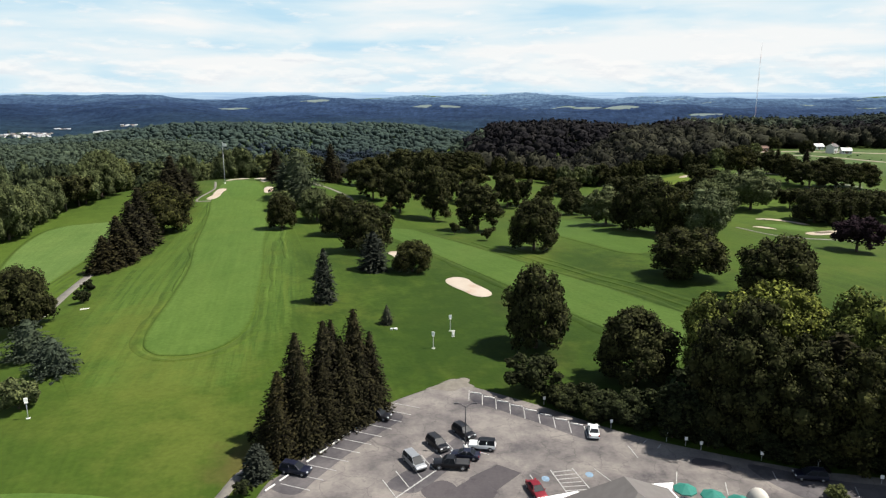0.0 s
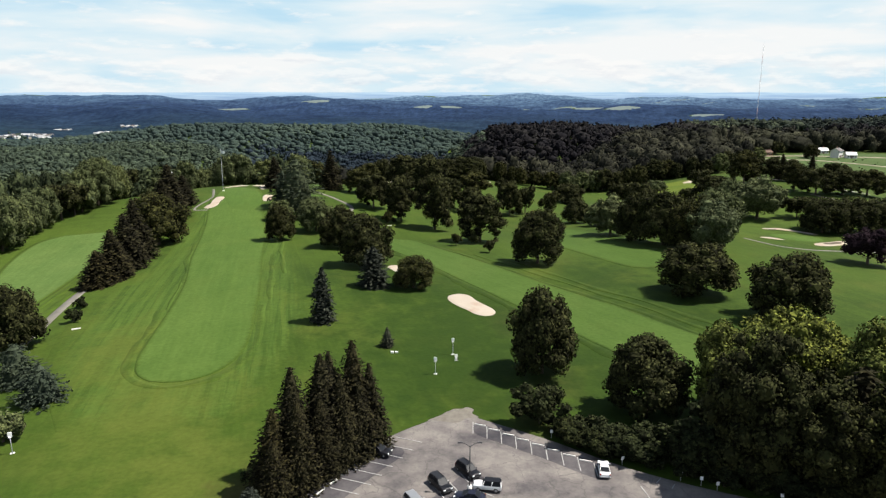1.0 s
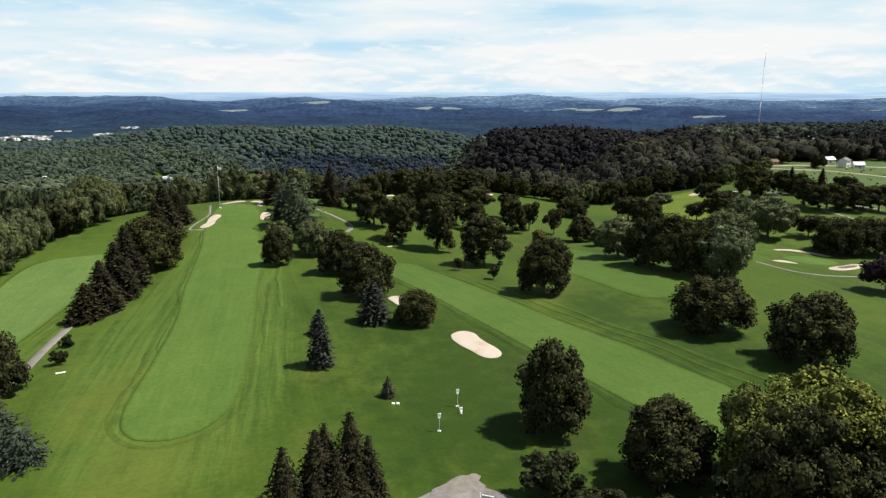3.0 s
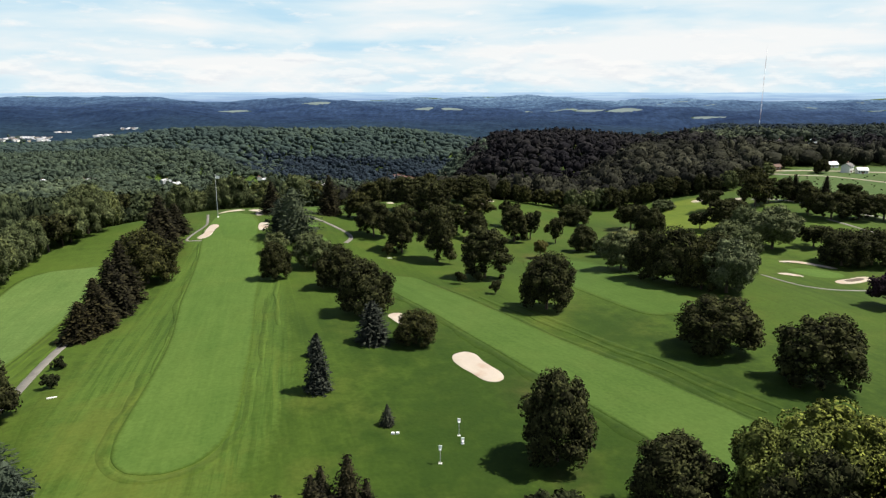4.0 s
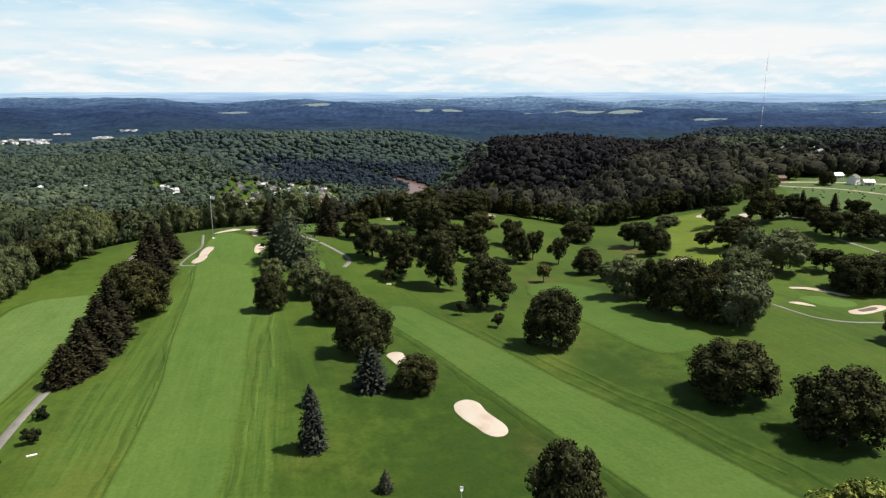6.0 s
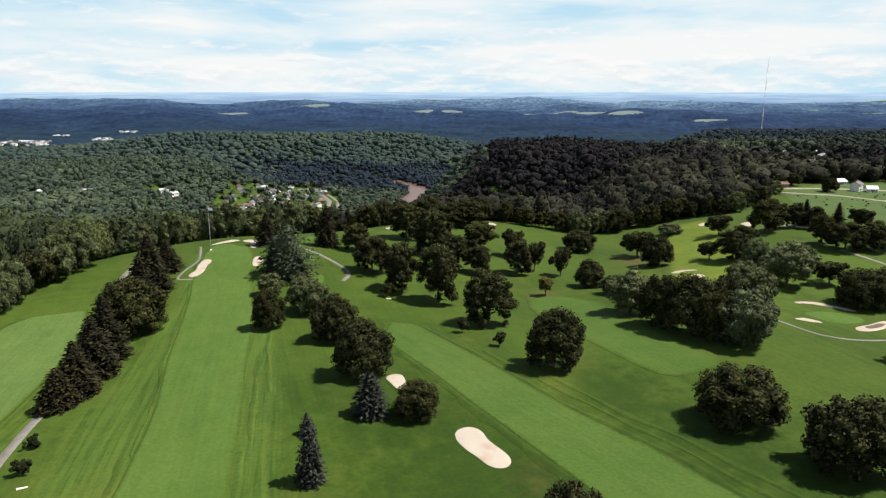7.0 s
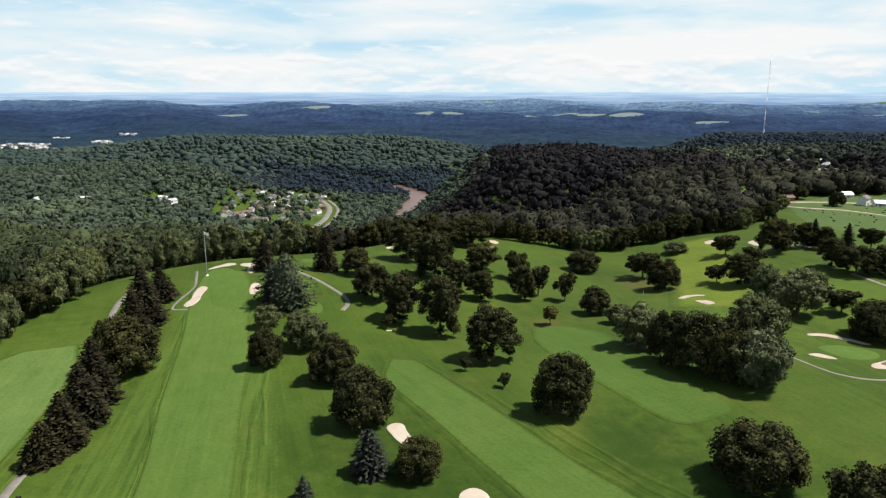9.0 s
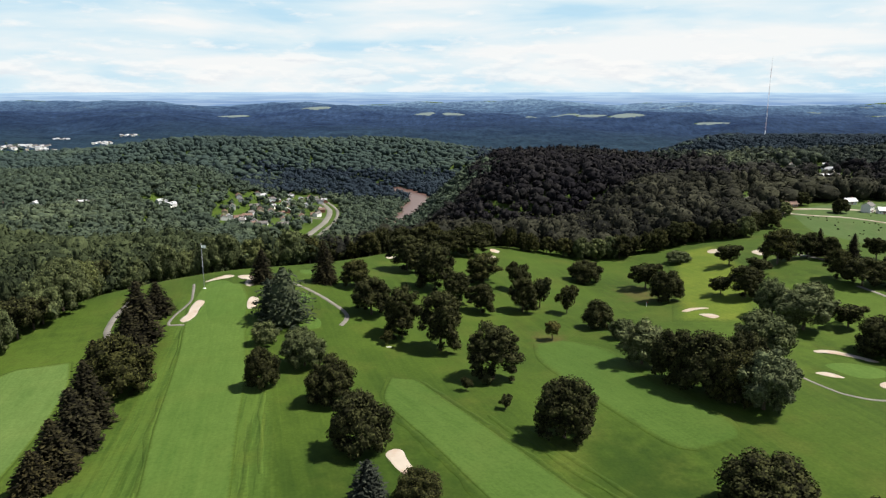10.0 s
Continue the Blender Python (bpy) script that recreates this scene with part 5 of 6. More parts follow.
def prism(profile, x0, x1):
    """A solid with a profile in y and z drawn out along x."""
    bm = bmesh.new()
    a = [bm.verts.new((x0, y, z)) for y, z in profile]
    b = [bm.verts.new((x1, y, z)) for y, z in profile]
    n = len(a)
    bm.faces.new(a[::-1])
    bm.faces.new(b)
    for k in range(n):
        bm.faces.new((a[k], a[(k + 1) % n], b[(k + 1) % n], b[k]))
    bmesh.ops.recalc_face_normals(bm, faces=bm.faces)
    return bm


def house(x, y, turn, wide=12.0, deep=8.0, storeys=1, wall=0, roof=0, label="", group="houses in the valley town", near=False, category="house"):
    """A gabled house: walls, overhanging roof, chimney; near ones with windows and a door."""
    ob = thing("house", label, category, group, pose(x, y, height(x, y), 0, 0, turn))
    h = 2.7 * storeys + 0.3
    part("wall", prism([(-deep / 2, -2.0), (deep / 2, -2.0), (deep / 2, h), (0, h + deep * 0.30), (-deep / 2, h)], -wide / 2, wide / 2), WALLS[wall], ob)
    o, t = 0.5, 0.22
    e, r = deep / 2 + o, deep * 0.30 * (deep / 2 + o) / (deep / 2)
    part("roof", prism([(-e, h + deep * 0.30 - r), (0, h + deep * 0.30 + 0.02), (e, h + deep * 0.30 - r), (e, h + deep * 0.30 - r + t), (0, h + deep * 0.30 + t + 0.06), (-e, h + deep * 0.30 - r + t)], -wide / 2 - o, wide / 2 + o), ROOFS[roof], ob)
    part("chimney", slab(wide * 0.2, wide * 0.2 + 0.8, 0.5, 1.3, h, h + deep * 0.30 + 1.1), WALLS[2], ob)
    if near:
        for side in (-1, 1):
            for s in range(storeys):
                for k in range(4):
                    wx = -wide / 2 + wide * (k + 0.5) / 4
                    w = part("window", slab(wx - 0.6, wx + 0.6, side * (deep / 2 + 0.03) - 0.05, side * (deep / 2 + 0.03) + 0.05, 1.0 + 2.7 * s, 2.3 + 2.7 * s), WHITE, ob)
                    part("pane", slab(wx - 0.5, wx + 0.5, side * (deep / 2 + 0.08) - 0.02, side * (deep / 2 + 0.08) + 0.02, 1.1 + 2.7 * s, 2.2 + 2.7 * s), GLASS_DARK, w)
        part("door", slab(-0.5, 0.5, -deep / 2 - 0.09, -deep / 2 + 0.02, 0, 2.05), WALLS[2], ob)
    return ob


def build_houses():
    g = random.Random(5)
    names = ("white", "grey", "red brick", "tan"), ("grey shingle", "brown shingle", "pale metal")
    for k in range(58):
        y = 1070 + 400 * (k / 57)
        x = -295 + g.uniform(-84, 72) * math.sqrt(max(0.05, 1 - ((y - 1275) / 230) ** 2))
        wall, roof = g.choice((0, 0, 0, 1, 2, 3)), g.choice((0, 0, 1, 2))
        house(x, y, g.choice((20, 25, 110, 115, 70)), g.uniform(10, 17), g.uniform(8, 11), g.choice((1, 2)), wall, roof,
              f"{names[0][wall]} house with a {names[1][roof]} roof in the valley")
    for x, y, wide, label in ((-325, 1455, 26, "long low white building at the town's edge"), (-276, 1074, 15, "long pale workshop beside the town"), (-248, 1066, 13, "long pale workshop beside the town"), (-250, 1478, 20, "white church-like house beside the curved road")):
        house(x, y, 8, wide, 10, 1, 0, 2 if wide > 20 else 0, label, category="building")
    for cx, cy, rx, ry, count in ((-1545, 2585, 105, 85, 44), (-1356, 2465, 85, 60, 30), (-1366, 2830, 45, 35, 14), (-1390, 3112, 45, 25, 9), (-1690, 3110, 50, 25, 8)):
        for k in range(count):
            house(cx + g.uniform(-rx, rx), cy + g.uniform(-ry, ry), g.uniform(0, 180), g.uniform(12, 24), g.uniform(9, 13), 2, g.choice((0, 0, 1, 3)), g.choice((0, 2, 2)), "large pale building in the far valley town", "buildings of the far town", category="building")
    for k in range(11):
        x, y = (-562 + g.uniform(-62, 62), 1000 + g.uniform(-32, 32)) if k < 9 else (-440 + 14 * (k - 9), 1108)
        house(x, y, g.uniform(0, 180), g.uniform(11, 18), 9, 2, g.choice((0, 0, 1)), g.choice((0, 2)), "pale house among the valley woods", "houses among the woods")
    for x, y, turn, wide, wall, roof, label in ((332, 617, 8, 9, 0, 2, "white outbuilding at the meadow's far side"), (323, 577, 40, 8.5, 0, 0, "white two-storey farmhouse beside a lane"),
                                                (331, 571, -10, 7.5, 0, 2, "white barn beside the farmhouse"), (276, 604, 15, 12, 2, 1, "low red brick house among trees")):
        house(x, y, turn, wide, 6.4, 2 if "two" in label else 1, wall, roof, label, "houses beyond the meadow", True)
    for x, y, wide in ((383, 812, 15), (403, 792, 16), (420, 800, 12), (424, 878, 14), (424, 905, 16), (448, 862, 13), (472, 905, 15)):
        house(x, y, g.uniform(0, 180), wide, 9, 1, g.choice((0, 0, 3)), g.choice((0, 2)), "pale house on the wooded high ground", "houses on the high ground")


build_houses()
MEADOW_EDGE = ((250, 500), (258, 552), (275, 590), (340, 622), (420, 610), (490, 570), (450, 515), (350, 485), (285, 470))
tagged(new("meadow", blob("meadow", MEADOW_EDGE, MEADOW, 0.25, 6)), "pale green open meadow with scattered stakes", "meadow", kind="structure")
for label, width, line in (("pale gravel lane across the meadow", 2.6, ((255, 583), (276, 565), (296, 554), (330, 520), (380, 490))),
                           ("pale road past the farmhouse", 3.8, ((256, 596), (300, 590), (350, 576), (420, 566), (480, 570))),
                           ("pale road curving past the town", 10.0, tuple(zip(TOWN_ROAD_X, TOWN_ROAD_Y))),
                           ("pale track beside the curved road", 6.0, tuple((x + 15, y) for x, y in zip(TOWN_ROAD_X[1:], TOWN_ROAD_Y[1:]))),
                           ("grey street through the town", 6.0, ((-330, 1250), (-262, 1235), (-205, 1220))),
                           ("grey road on the valley side", 7.0, ((-350, 970), (-348, 1005), (-346, 1035), (-334, 1066))),
                           ("grey road below the course's slope", 7.0, ((-248, 520), (-254, 554), (-263, 596), (-268, 636), (-276, 668))),
                           ("pale road through the woods on high ground", 6.0, ((234, 588), (240, 610), (253, 642), (270, 660), (285, 684)))):
    tagged(new("road", ribbon("road", line, width, PATH_PAVING if width > 4.5 else SAND, 0.5)), label, "road", kind="structure")


def plant_meadow():
    """Small shrubs dotted over the meadow."""
    g = random.Random(21)
    for k in range(46):
        x, y = g.uniform(262, 345), g.uniform(490, 572)
        s = g.uniform(0.6, 1.2)
        plant("bush", x, y, s, s * g.uniform(0.9, 1.4), "small shrubs on the meadow", "small dark shrub on the pale meadow")


plant_meadow()


# ---- masts and poles ----
def tube(points, radius, sides=8):
    chunks = [taper(a, b, radius, radius, sides) for a, b in zip(points, points[1:])]
    return joined(chunks)


def build_flagpole():
    x, y = -108.2, 349.2
    ob = thing("flagpole", "tall pale flagpole with a small white flag beside the green", "flagpole", "", pose(x, y, height(x, y)))
    part("pole", mesh_of("pole", *taper((0, 0, -0.3), (0, 0, 20.2), 0.13, 0.07, 10), STEEL), STEEL, ob)
    part("base", mesh_of("base", *taper((0, 0, -0.2), (0, 0, 0.35), 0.6, 0.5, 12), WHITE), WHITE, ob)
    v, f = ico(2)
    part("ball", mesh_of("ball", v * 0.17 + [0, 0, 20.35], f, WHITE), WHITE, ob)
    bm = bmesh.new()
    rows = [[bm.verts.new((0.1 + 0.24 * i, 0.10 * math.sin(i * 1.1) + s, 20.0 - 1.3 * j / 4 - 0.04 * i)) for i in range(9)] for s in (0, 0.03) for j in range(5)]
    for s in (0, 5):
        for j in range(4):
            for i in range(8):
                bm.faces.new((rows[s + j][i], rows[s + j][i + 1], rows[s + j + 1][i + 1], rows[s + j + 1][i]))
    part("flag", bm, WHITE, ob, "white cloth flag", True)


def build_mast():
    x, y = 915, 2055
    ob = thing("radio_mast", "very tall thin red and white lattice mast on far woods", "mast", "", pose(x, y, height(x, y)))
    red = plain("mast_red", (0.42, 0.30, 0.29), 0.6)
    top = 222.0
    for k in range(9):
        z0, z1 = top * k / 9, top * (k + 1) / 9
        chunks = []
        for a in range(3):
            p = [(1.1 * math.cos(a * 2.094 + b), 1.1 * math.sin(a * 2.094 + b)) for b in (0, 2.094)]
            chunks.append(taper((*p[0], z0), (*p[0], z1), 0.15, 0.15, 5))
            for q in range(5):
                za, zb = z0 + (z1 - z0) * q / 5, z0 + (z1 - z0) * (q + 1) / 5
                chunks.append(taper((*p[q % 2], za), (*p[1 - q % 2], zb), 0.06, 0.06, 4))
        part("section", mesh_of("section", *joined(chunks), WHITE if k % 2 == 0 else red), WHITE, ob)
    part("antenna", mesh_of("antenna", *taper((0, 0, top), (0, 0, top + 12), 0.2, 0.1, 6), WHITE), WHITE, ob)


build_flagpole()
build_mast()


# ---- the parking lot ----
LOT_LEFT = ((-25.5, 56), (-22.9, 83.9), (-20.9, 89.4), (-17.6, 96.1), (-13.2, 102.5), (-7.6, 110.4), (-0.9, 116.2), (1.6, 118.4))
LOT_RIGHT = ((120, 56), (84, 82), (62, 88.8), (50.4, 91.6), (31.3, 100.3), (18.0, 110.0), (7.2, 116.8), (4.6, 118.0))
tagged(new("pavement", strip("pavement", LOT_LEFT, LOT_RIGHT, ASPHALT, 0.14, 40)), "cracked and patched grey asphalt of a parking lot", "parking lot", kind="structure")
for outline, mat, label, lift in ((((1.1, 83.9), (3.0, 86.0), (5.0, 88.1), (5.2, 88.6), (8.9, 91.7), (9.2, 91.8), (12.0, 89.9), (12.1, 89.6), (10.2, 87.4), (8.6, 85.5), (8.5, 84.9), (7.0, 82.5), (3, 81)), PATCH, "dark fresh asphalt patch", 0.17),
                                  (((-1.5, 85.5), (1.2, 87.8), (3.2, 86), (0.4, 83)), PATCH, "dark fresh asphalt patch", 0.17),
                                  # tree shade on the right side, laid down as a darker sheet
                                  (((44, 92.6), (54, 88.6), (66, 86.0), (80, 81), (80, 72), (60, 78), (48, 84)), STAIN_AND_SHADE, "asphalt darkened as the shade of trees", 0.165),
                                  (((38, 94), (42, 92.4), (41, 90.6), (37, 92)), PATCH, "dark asphalt patch", 0.17),
                                  (((-22.0, 86.0), (-19.5, 90.9), (-16.5, 96.6), (-12.3, 102.6), (-8.2, 108.4), (-4.6, 106.2), (-8.4, 100.2), (-12.4, 94.0), (-15.6, 88.2), (-18, 84)), STAIN_AND_SHADE, "dark worn stall ground", 0.165),
                                  (((-6.4, 86.5), (-2.5, 91.6), (1.2, 96.2), (4.4, 100.4), (7.6, 98.6), (5.6, 94.2), (2.0, 90.0), (-2.2, 84.6)), STAIN_AND_SHADE, "dark worn stall ground", 0.165),
                                  (((6.2, 115.6), (10.9, 112.6), (17.3, 108.2), (25.4, 102.2), (24, 98.6), (16.5, 104.2), (10.4, 108.6), (6.0, 111.9)), STAIN_AND_SHADE, "dark worn stall ground", 0.165)):
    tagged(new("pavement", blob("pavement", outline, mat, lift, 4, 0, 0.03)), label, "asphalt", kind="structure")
GRAVEL = plain("pale_gravel", (0.150, 0.136, 0.116), 0.95, 0, 0.6, 1.2, 0.1)
tagged(new("gravel", blob("gravel", ((-1.6, 116.0), (0.4, 117.8), (1.8, 119.4), (3.0, 120.3), (4.2, 120.4), (5.2, 121.0), (6.3, 120.2), (6.0, 118.8), (7.0, 117.4), (5.0, 116.4), (3.2, 114.8), (0.6, 115.2)), GRAVEL, 0.17, 4, 0, 0.10)), "pale spilled gravel at the lot's corner", "gravel", kind="structure")
LINE = plain("faded_line_paint", (0.34, 0.335, 0.32), 0.8, 0, 0.9, 1.8, 0.2)
CONCRETE = plain("painted_concrete", (0.56, 0.55, 0.52), 0.85, 0, 0.35, 3.0, 0.2)
BLUE_PAINT = plain("blue_marking_paint", (0.17, 0.25, 0.33), 0.8, 0, 0.9, 2.0, 0.2)


def line_between(a, b, width=0.13, mat=LINE, name="stall_line"):
    """One painted line, a thin film on the asphalt."""
    a, b = np.array(a, float), np.array(b, float)
    d = (b - a) / np.linalg.norm(b - a)
    s = np.array([-d[1], d[0]]) * width / 2
    v = [(*p, height(*p) + z) for z in (0.150, 0.186) for p in (a - s, a + s, b + s, b - s)]
    f = [(0, 3, 2, 1), (4, 5, 6, 7), (0, 1, 5, 4), (1, 2, 6, 5), (2, 3, 7, 6), (3, 0, 4, 7)]
    return tagged(new(name, mesh_of(name, v, f, mat, False)), "faded white painted parking stall line", "line", "painted stall lines", kind="structure")


def wheel_stop(x, y, turn, long=1.9):
    ob = part("wheel_stop", slab(-long / 2, long / 2, -0.10, 0.10, 0, 0.17, 0.03), CONCRETE, None)
    ob.matrix_world = pose(x, y, height(x, y) + 0.13, 0, 0, turn)
    return tagged(ob, "white-painted concrete wheel stop at a stall's head", "wheel stop", "wheel stops of the lot")


def build_stalls():
    a, b = np.array((-22.2, 84.8)), np.array((-7.6, 109.6))
    d = (b - a) / np.linalg.norm(b - a)
    for k in range(11):
        p = a + d * (1.3 + 2.72 * k)
        wheel_stop(*p, math.degrees(math.atan2(d[1], d[0])))
        line_between(p + d * 1.36 + (0.5, -0.2), p + d * 1.36 + (4.7, -1.75))
    a, b = np.array((6.0, 115.6)), np.array((25.8, 101.9))
    d = (b - a) / np.linalg.norm(b - a)
    for k in range(9):
        p = a + d * (1.36 + 2.68 * k)
        wheel_stop(*(p + (0, -0.3)), math.degrees(math.atan2(d[1], d[0])) + 14)
        line_between(p - d * 1.34, p - d * 1.34 + (-0.2, -3.9))
    a, b = np.array((-4.9, 83.4)), np.array((5.3, 96.3))
    d = (b - a) / np.linalg.norm(b - a)
    line_between(a, b, 0.2)
    for k in range(7):
        p = a + d * (0.4 + 2.7 * k)
        line_between(p + (-0.1, 0.2), p + (-2.1, 4.1))
    for p, q in (((14.6, 84.5), (13.4, 89.2)), ((22.6, 90.8), (24.3, 87.6)), ((29.0, 97.2), (29.5, 93.9)), ((31.4, 98.0), (32.4, 99.2)), ((33.2, 96.6), (34.0, 97.8)), ((32.8, 87.0), (33.9, 90.2)),
                 ((38.8, 84.6), (39.6, 87.6)), ((46.9, 88.2), (47.3, 90.4)), ((55.8, 84.2), (56.6, 86.6)), ((59.6, 83.4), (60.6, 85.6)), ((5.2, 96.2), (8.0, 94.4))):
        line_between(p, q)
    # hatched bay
    for k in range(6):
        line_between((16.6 + 0.18 * k, 89.9 - 0.9 * k), (19.4 + 0.28 * k, 90.5 - 0.95 * k), 0.16)
    line_between((16.4, 90.4), (17.8, 84.6), 0.16)
    line_between((19.5, 91.0), (21.2, 85.0), 0.16)
    for x, y in ((15.4, 88.3), (21.6, 89.4), (31.2, 86.6), (37.0, 85.4)):
        g = [(x + 0.55 * math.cos(t), y + 0.7 * math.sin(t)) for t in np.arange(0, 6.2, 1.05)]
        tagged(new("bay_marking", blob("bay_marking", g, BLUE_PAINT, 0.18, 2, 0, 0.03)), "worn pale blue painted bay marking", "marking", kind="structure")


build_stalls()


# ---- cars ----
def paint(name, color, metal=0.3):
    m, n, l, b = material(name, 0.42, metal, 0.3)
    b.inputs["Base Color"].default_value = (*color, 1)
    b.inputs["Coat Weight"].default_value, b.inputs["Coat Roughness"].default_value = 0.15, 0.3
    c = blend(n, l, sharpen(n, l, noise_at(n, l, 1.3, 3), 0.4, 0.75, 0.0, 0.25), color, tuple(0.7 * v + 0.02 for v in color))
    l.new(c, b.inputs["Base Color"])
    return m


PAINTS = {"black": paint("black_car_paint", (0.005, 0.005, 0.0075)), "navy": paint("navy_car_paint", (0.008, 0.010, 0.024)), "silver": paint("silver_car_paint", (0.30, 0.31, 0.32), 0.6),
          "white": paint("white_car_paint", (0.62, 0.63, 0.63), 0.0), "red": paint("red_car_paint", (0.16, 0.008, 0.016)), "charcoal": paint("charcoal_car_paint", (0.013, 0.0135, 0.016))}
CAR_GLASS = plain("car_glass", (0.010, 0.012, 0.015), 0.42, 0.0, 0.05, 1.0, 0.08)
LAMP_WHITE, LAMP_RED = plain("headlight_lens", (0.6, 0.62, 0.63), 0.1), plain("tail_light_lens", (0.28, 0.015, 0.012), 0.15)
# side outlines along the length (x, front is +) and height, in shares of length and metres; the cabin's foot and roof
SHAPES = {
    "sedan": (4.7, 1.82, ((-0.5, 0.35), (-0.495, 0.85), (-0.40, 0.98), (0.20, 0.96), (0.45, 0.78), (0.5, 0.55), (0.49, 0.30)), ((-0.36, 0.94), (-0.20, 1.42), (0.05, 1.44), (0.24, 0.94))),
    "suv": (4.8, 1.92, ((-0.5, 0.40), (-0.495, 1.02), (0.22, 1.04), (0.46, 0.96), (0.5, 0.70), (0.49, 0.36)), ((-0.485, 1.00), (-0.42, 1.68), (0.06, 1.72), (0.25, 1.02))),
    "minivan": (5.1, 1.98, ((-0.5, 0.35), (-0.495, 1.00), (0.28, 1.02), (0.46, 0.86), (0.5, 0.60), (0.49, 0.30)), ((-0.49, 0.98), (-0.44, 1.70), (0.12, 1.72), (0.34, 0.99))),
    "pickup": (5.7, 1.98, ((-0.5, 0.50), (-0.5, 1.15), (0.24, 1.16), (0.48, 1.08), (0.5, 0.75), (0.49, 0.45)), ((-0.12, 1.12), (-0.08, 1.86), (0.14, 1.88), (0.26, 1.14))),
    "jeep": (4.4, 1.85, ((-0.5, 0.50), (-0.5, 1.10), (0.22, 1.12), (0.47, 1.08), (0.5, 0.80), (0.48, 0.46)), ((-0.49, 1.08), (-0.47, 1.80), (0.10, 1.82), (0.19, 1.10))),
}


def outline_solid(profile, half, inset=0.0):
    """A car's shell: a side outline drawn across its width, narrower at the top by inset."""
    top = max(z for _, z in profile)
    low = min(z for _, z in profile)
    bm = bmesh.new()
    rows = []
    for side in (-1, 1):
        rows.append([bm.verts.new((x, side * (half - inset * ((z - low) / max(0.01, top - low)) ** 1.3), z)) for x, z in profile])
    a, b = rows
    bm.faces.new(a)
    bm.faces.new(b[::-1])
    n = len(a)
    for k in range(n):
        bm.faces.new((a[k], b[k], b[(k + 1) % n], a[(k + 1) % n]))
    bmesh.ops.recalc_face_normals(bm, faces=bm.faces)
    bmesh.ops.bevel(bm, geom=list(bm.edges), offset=0.06, segments=2, affect="EDGES", profile=0.5)
    return bm


def car(kind, color, x, y, turn, label, roof=None):
    long, wide, side, cabin = SHAPES[kind]
    ob = thing("car", label, "car", "cars in the parking lot", pose(x, y, height(x, y) + 0.14, 0, 0, turn) @ Matrix.Scale(0.9, 4))
    m = PAINTS[color]
    part("body", outline_solid([(p * long, z) for p, z in side], wide / 2, 0.08), m, ob, "", True)
    cab = [(p * long, z) for p, z in cabin]
    part("cabin", outline_solid(cab, wide / 2 - 0.07, 0.20), CAR_GLASS, ob, "dark glazed cabin")
    (x0, z0), (x1, z1), (x2, z2), (x3, z3) = cab
    part("roof", slab(x1 + 0.02, x2 - 0.05, -wide / 2 + 0.27, wide / 2 - 0.27, z1 - 0.02, z2 + 0.03, 0.02), PAINTS[roof] if roof else m, ob)
    for s in (-1, 1):
        for u in (0.02, 0.5, 0.98):
            top, foot = x1 + (x2 - x1) * u, x0 + (x3 - x0) * u
            part("pillar", mesh_of("pillar", *taper((foot, s * (wide / 2 - 0.08), z0), (top, s * (wide / 2 - 0.27), z1), 0.05, 0.05, 6), m), m, ob)
        part("mirror", slab(x3 - 0.35, x3 - 0.2, s * (wide / 2 + 0.02) - 0.1, s * (wide / 2 + 0.02) + 0.1, z3 + 0.05, z3 + 0.2, 0.03), m, ob)
        part("headlight", slab(long / 2 - 0.18, long / 2 + 0.005, s * (wide / 2 - 0.32) - 0.2, s * (wide / 2 - 0.32) + 0.2, side[-2][1] + 0.02, side[-2][1] + 0.18, 0.02), LAMP_WHITE, ob, "clear headlight")
        part("tail_light", slab(-long / 2 - 0.012, -long / 2 + 0.1, s * (wide / 2 - 0.18) - 0.1, s * (wide / 2 - 0.18) + 0.1, 0.70, 0.98, 0.02), LAMP_RED, ob, "red tail light")
        for w in (-0.31, 0.32):
            r = 0.40 if kind in ("pickup", "jeep") else 0.34
            tyre = part("tyre", mesh_of("tyre", *taper((w * long, s * (wide / 2 - 0.22), r), (w * long, s * (wide / 2 + 0.02), r), r, r, 18), BLACK), BLACK, ob, "black tyre")
            part("rim", mesh_of("rim", *taper((w * long, s * (wide / 2 + 0.0), r), (w * long, s * (wide / 2 + 0.03), r), r * 0.62, r * 0.55, 12), STEEL), STEEL, tyre, "silver wheel rim")
    part("bumper", slab(long / 2 - 0.1, long / 2 + 0.05, -wide / 2 + 0.1, wide / 2 - 0.1, 0.36, 0.56, 0.04), BLACK, ob)
    part("rear_bumper", slab(-long / 2 - 0.05, -long / 2 + 0.1, -wide / 2 + 0.1, wide / 2 - 0.1, 0.38, 0.58, 0.04), BLACK if kind != "sedan" else m, ob)
    if kind == "pickup":
        part("bed", slab(-long * 0.485, -long * 0.14, -wide / 2 + 0.14, wide / 2 - 0.14, 0.9, 1.18, 0.01), BLACK, ob, "black open load bed")
    if kind == "suv":
        for s in (-1, 1):
            part("roof_rail", slab(x1 + 0.2, x2 - 0.2, s * (wide / 2 - 0.36) - 0.02, s * (wide / 2 - 0.36) + 0.02, z2 + 0.03, z2 + 0.09), BLACK, ob)
    return ob


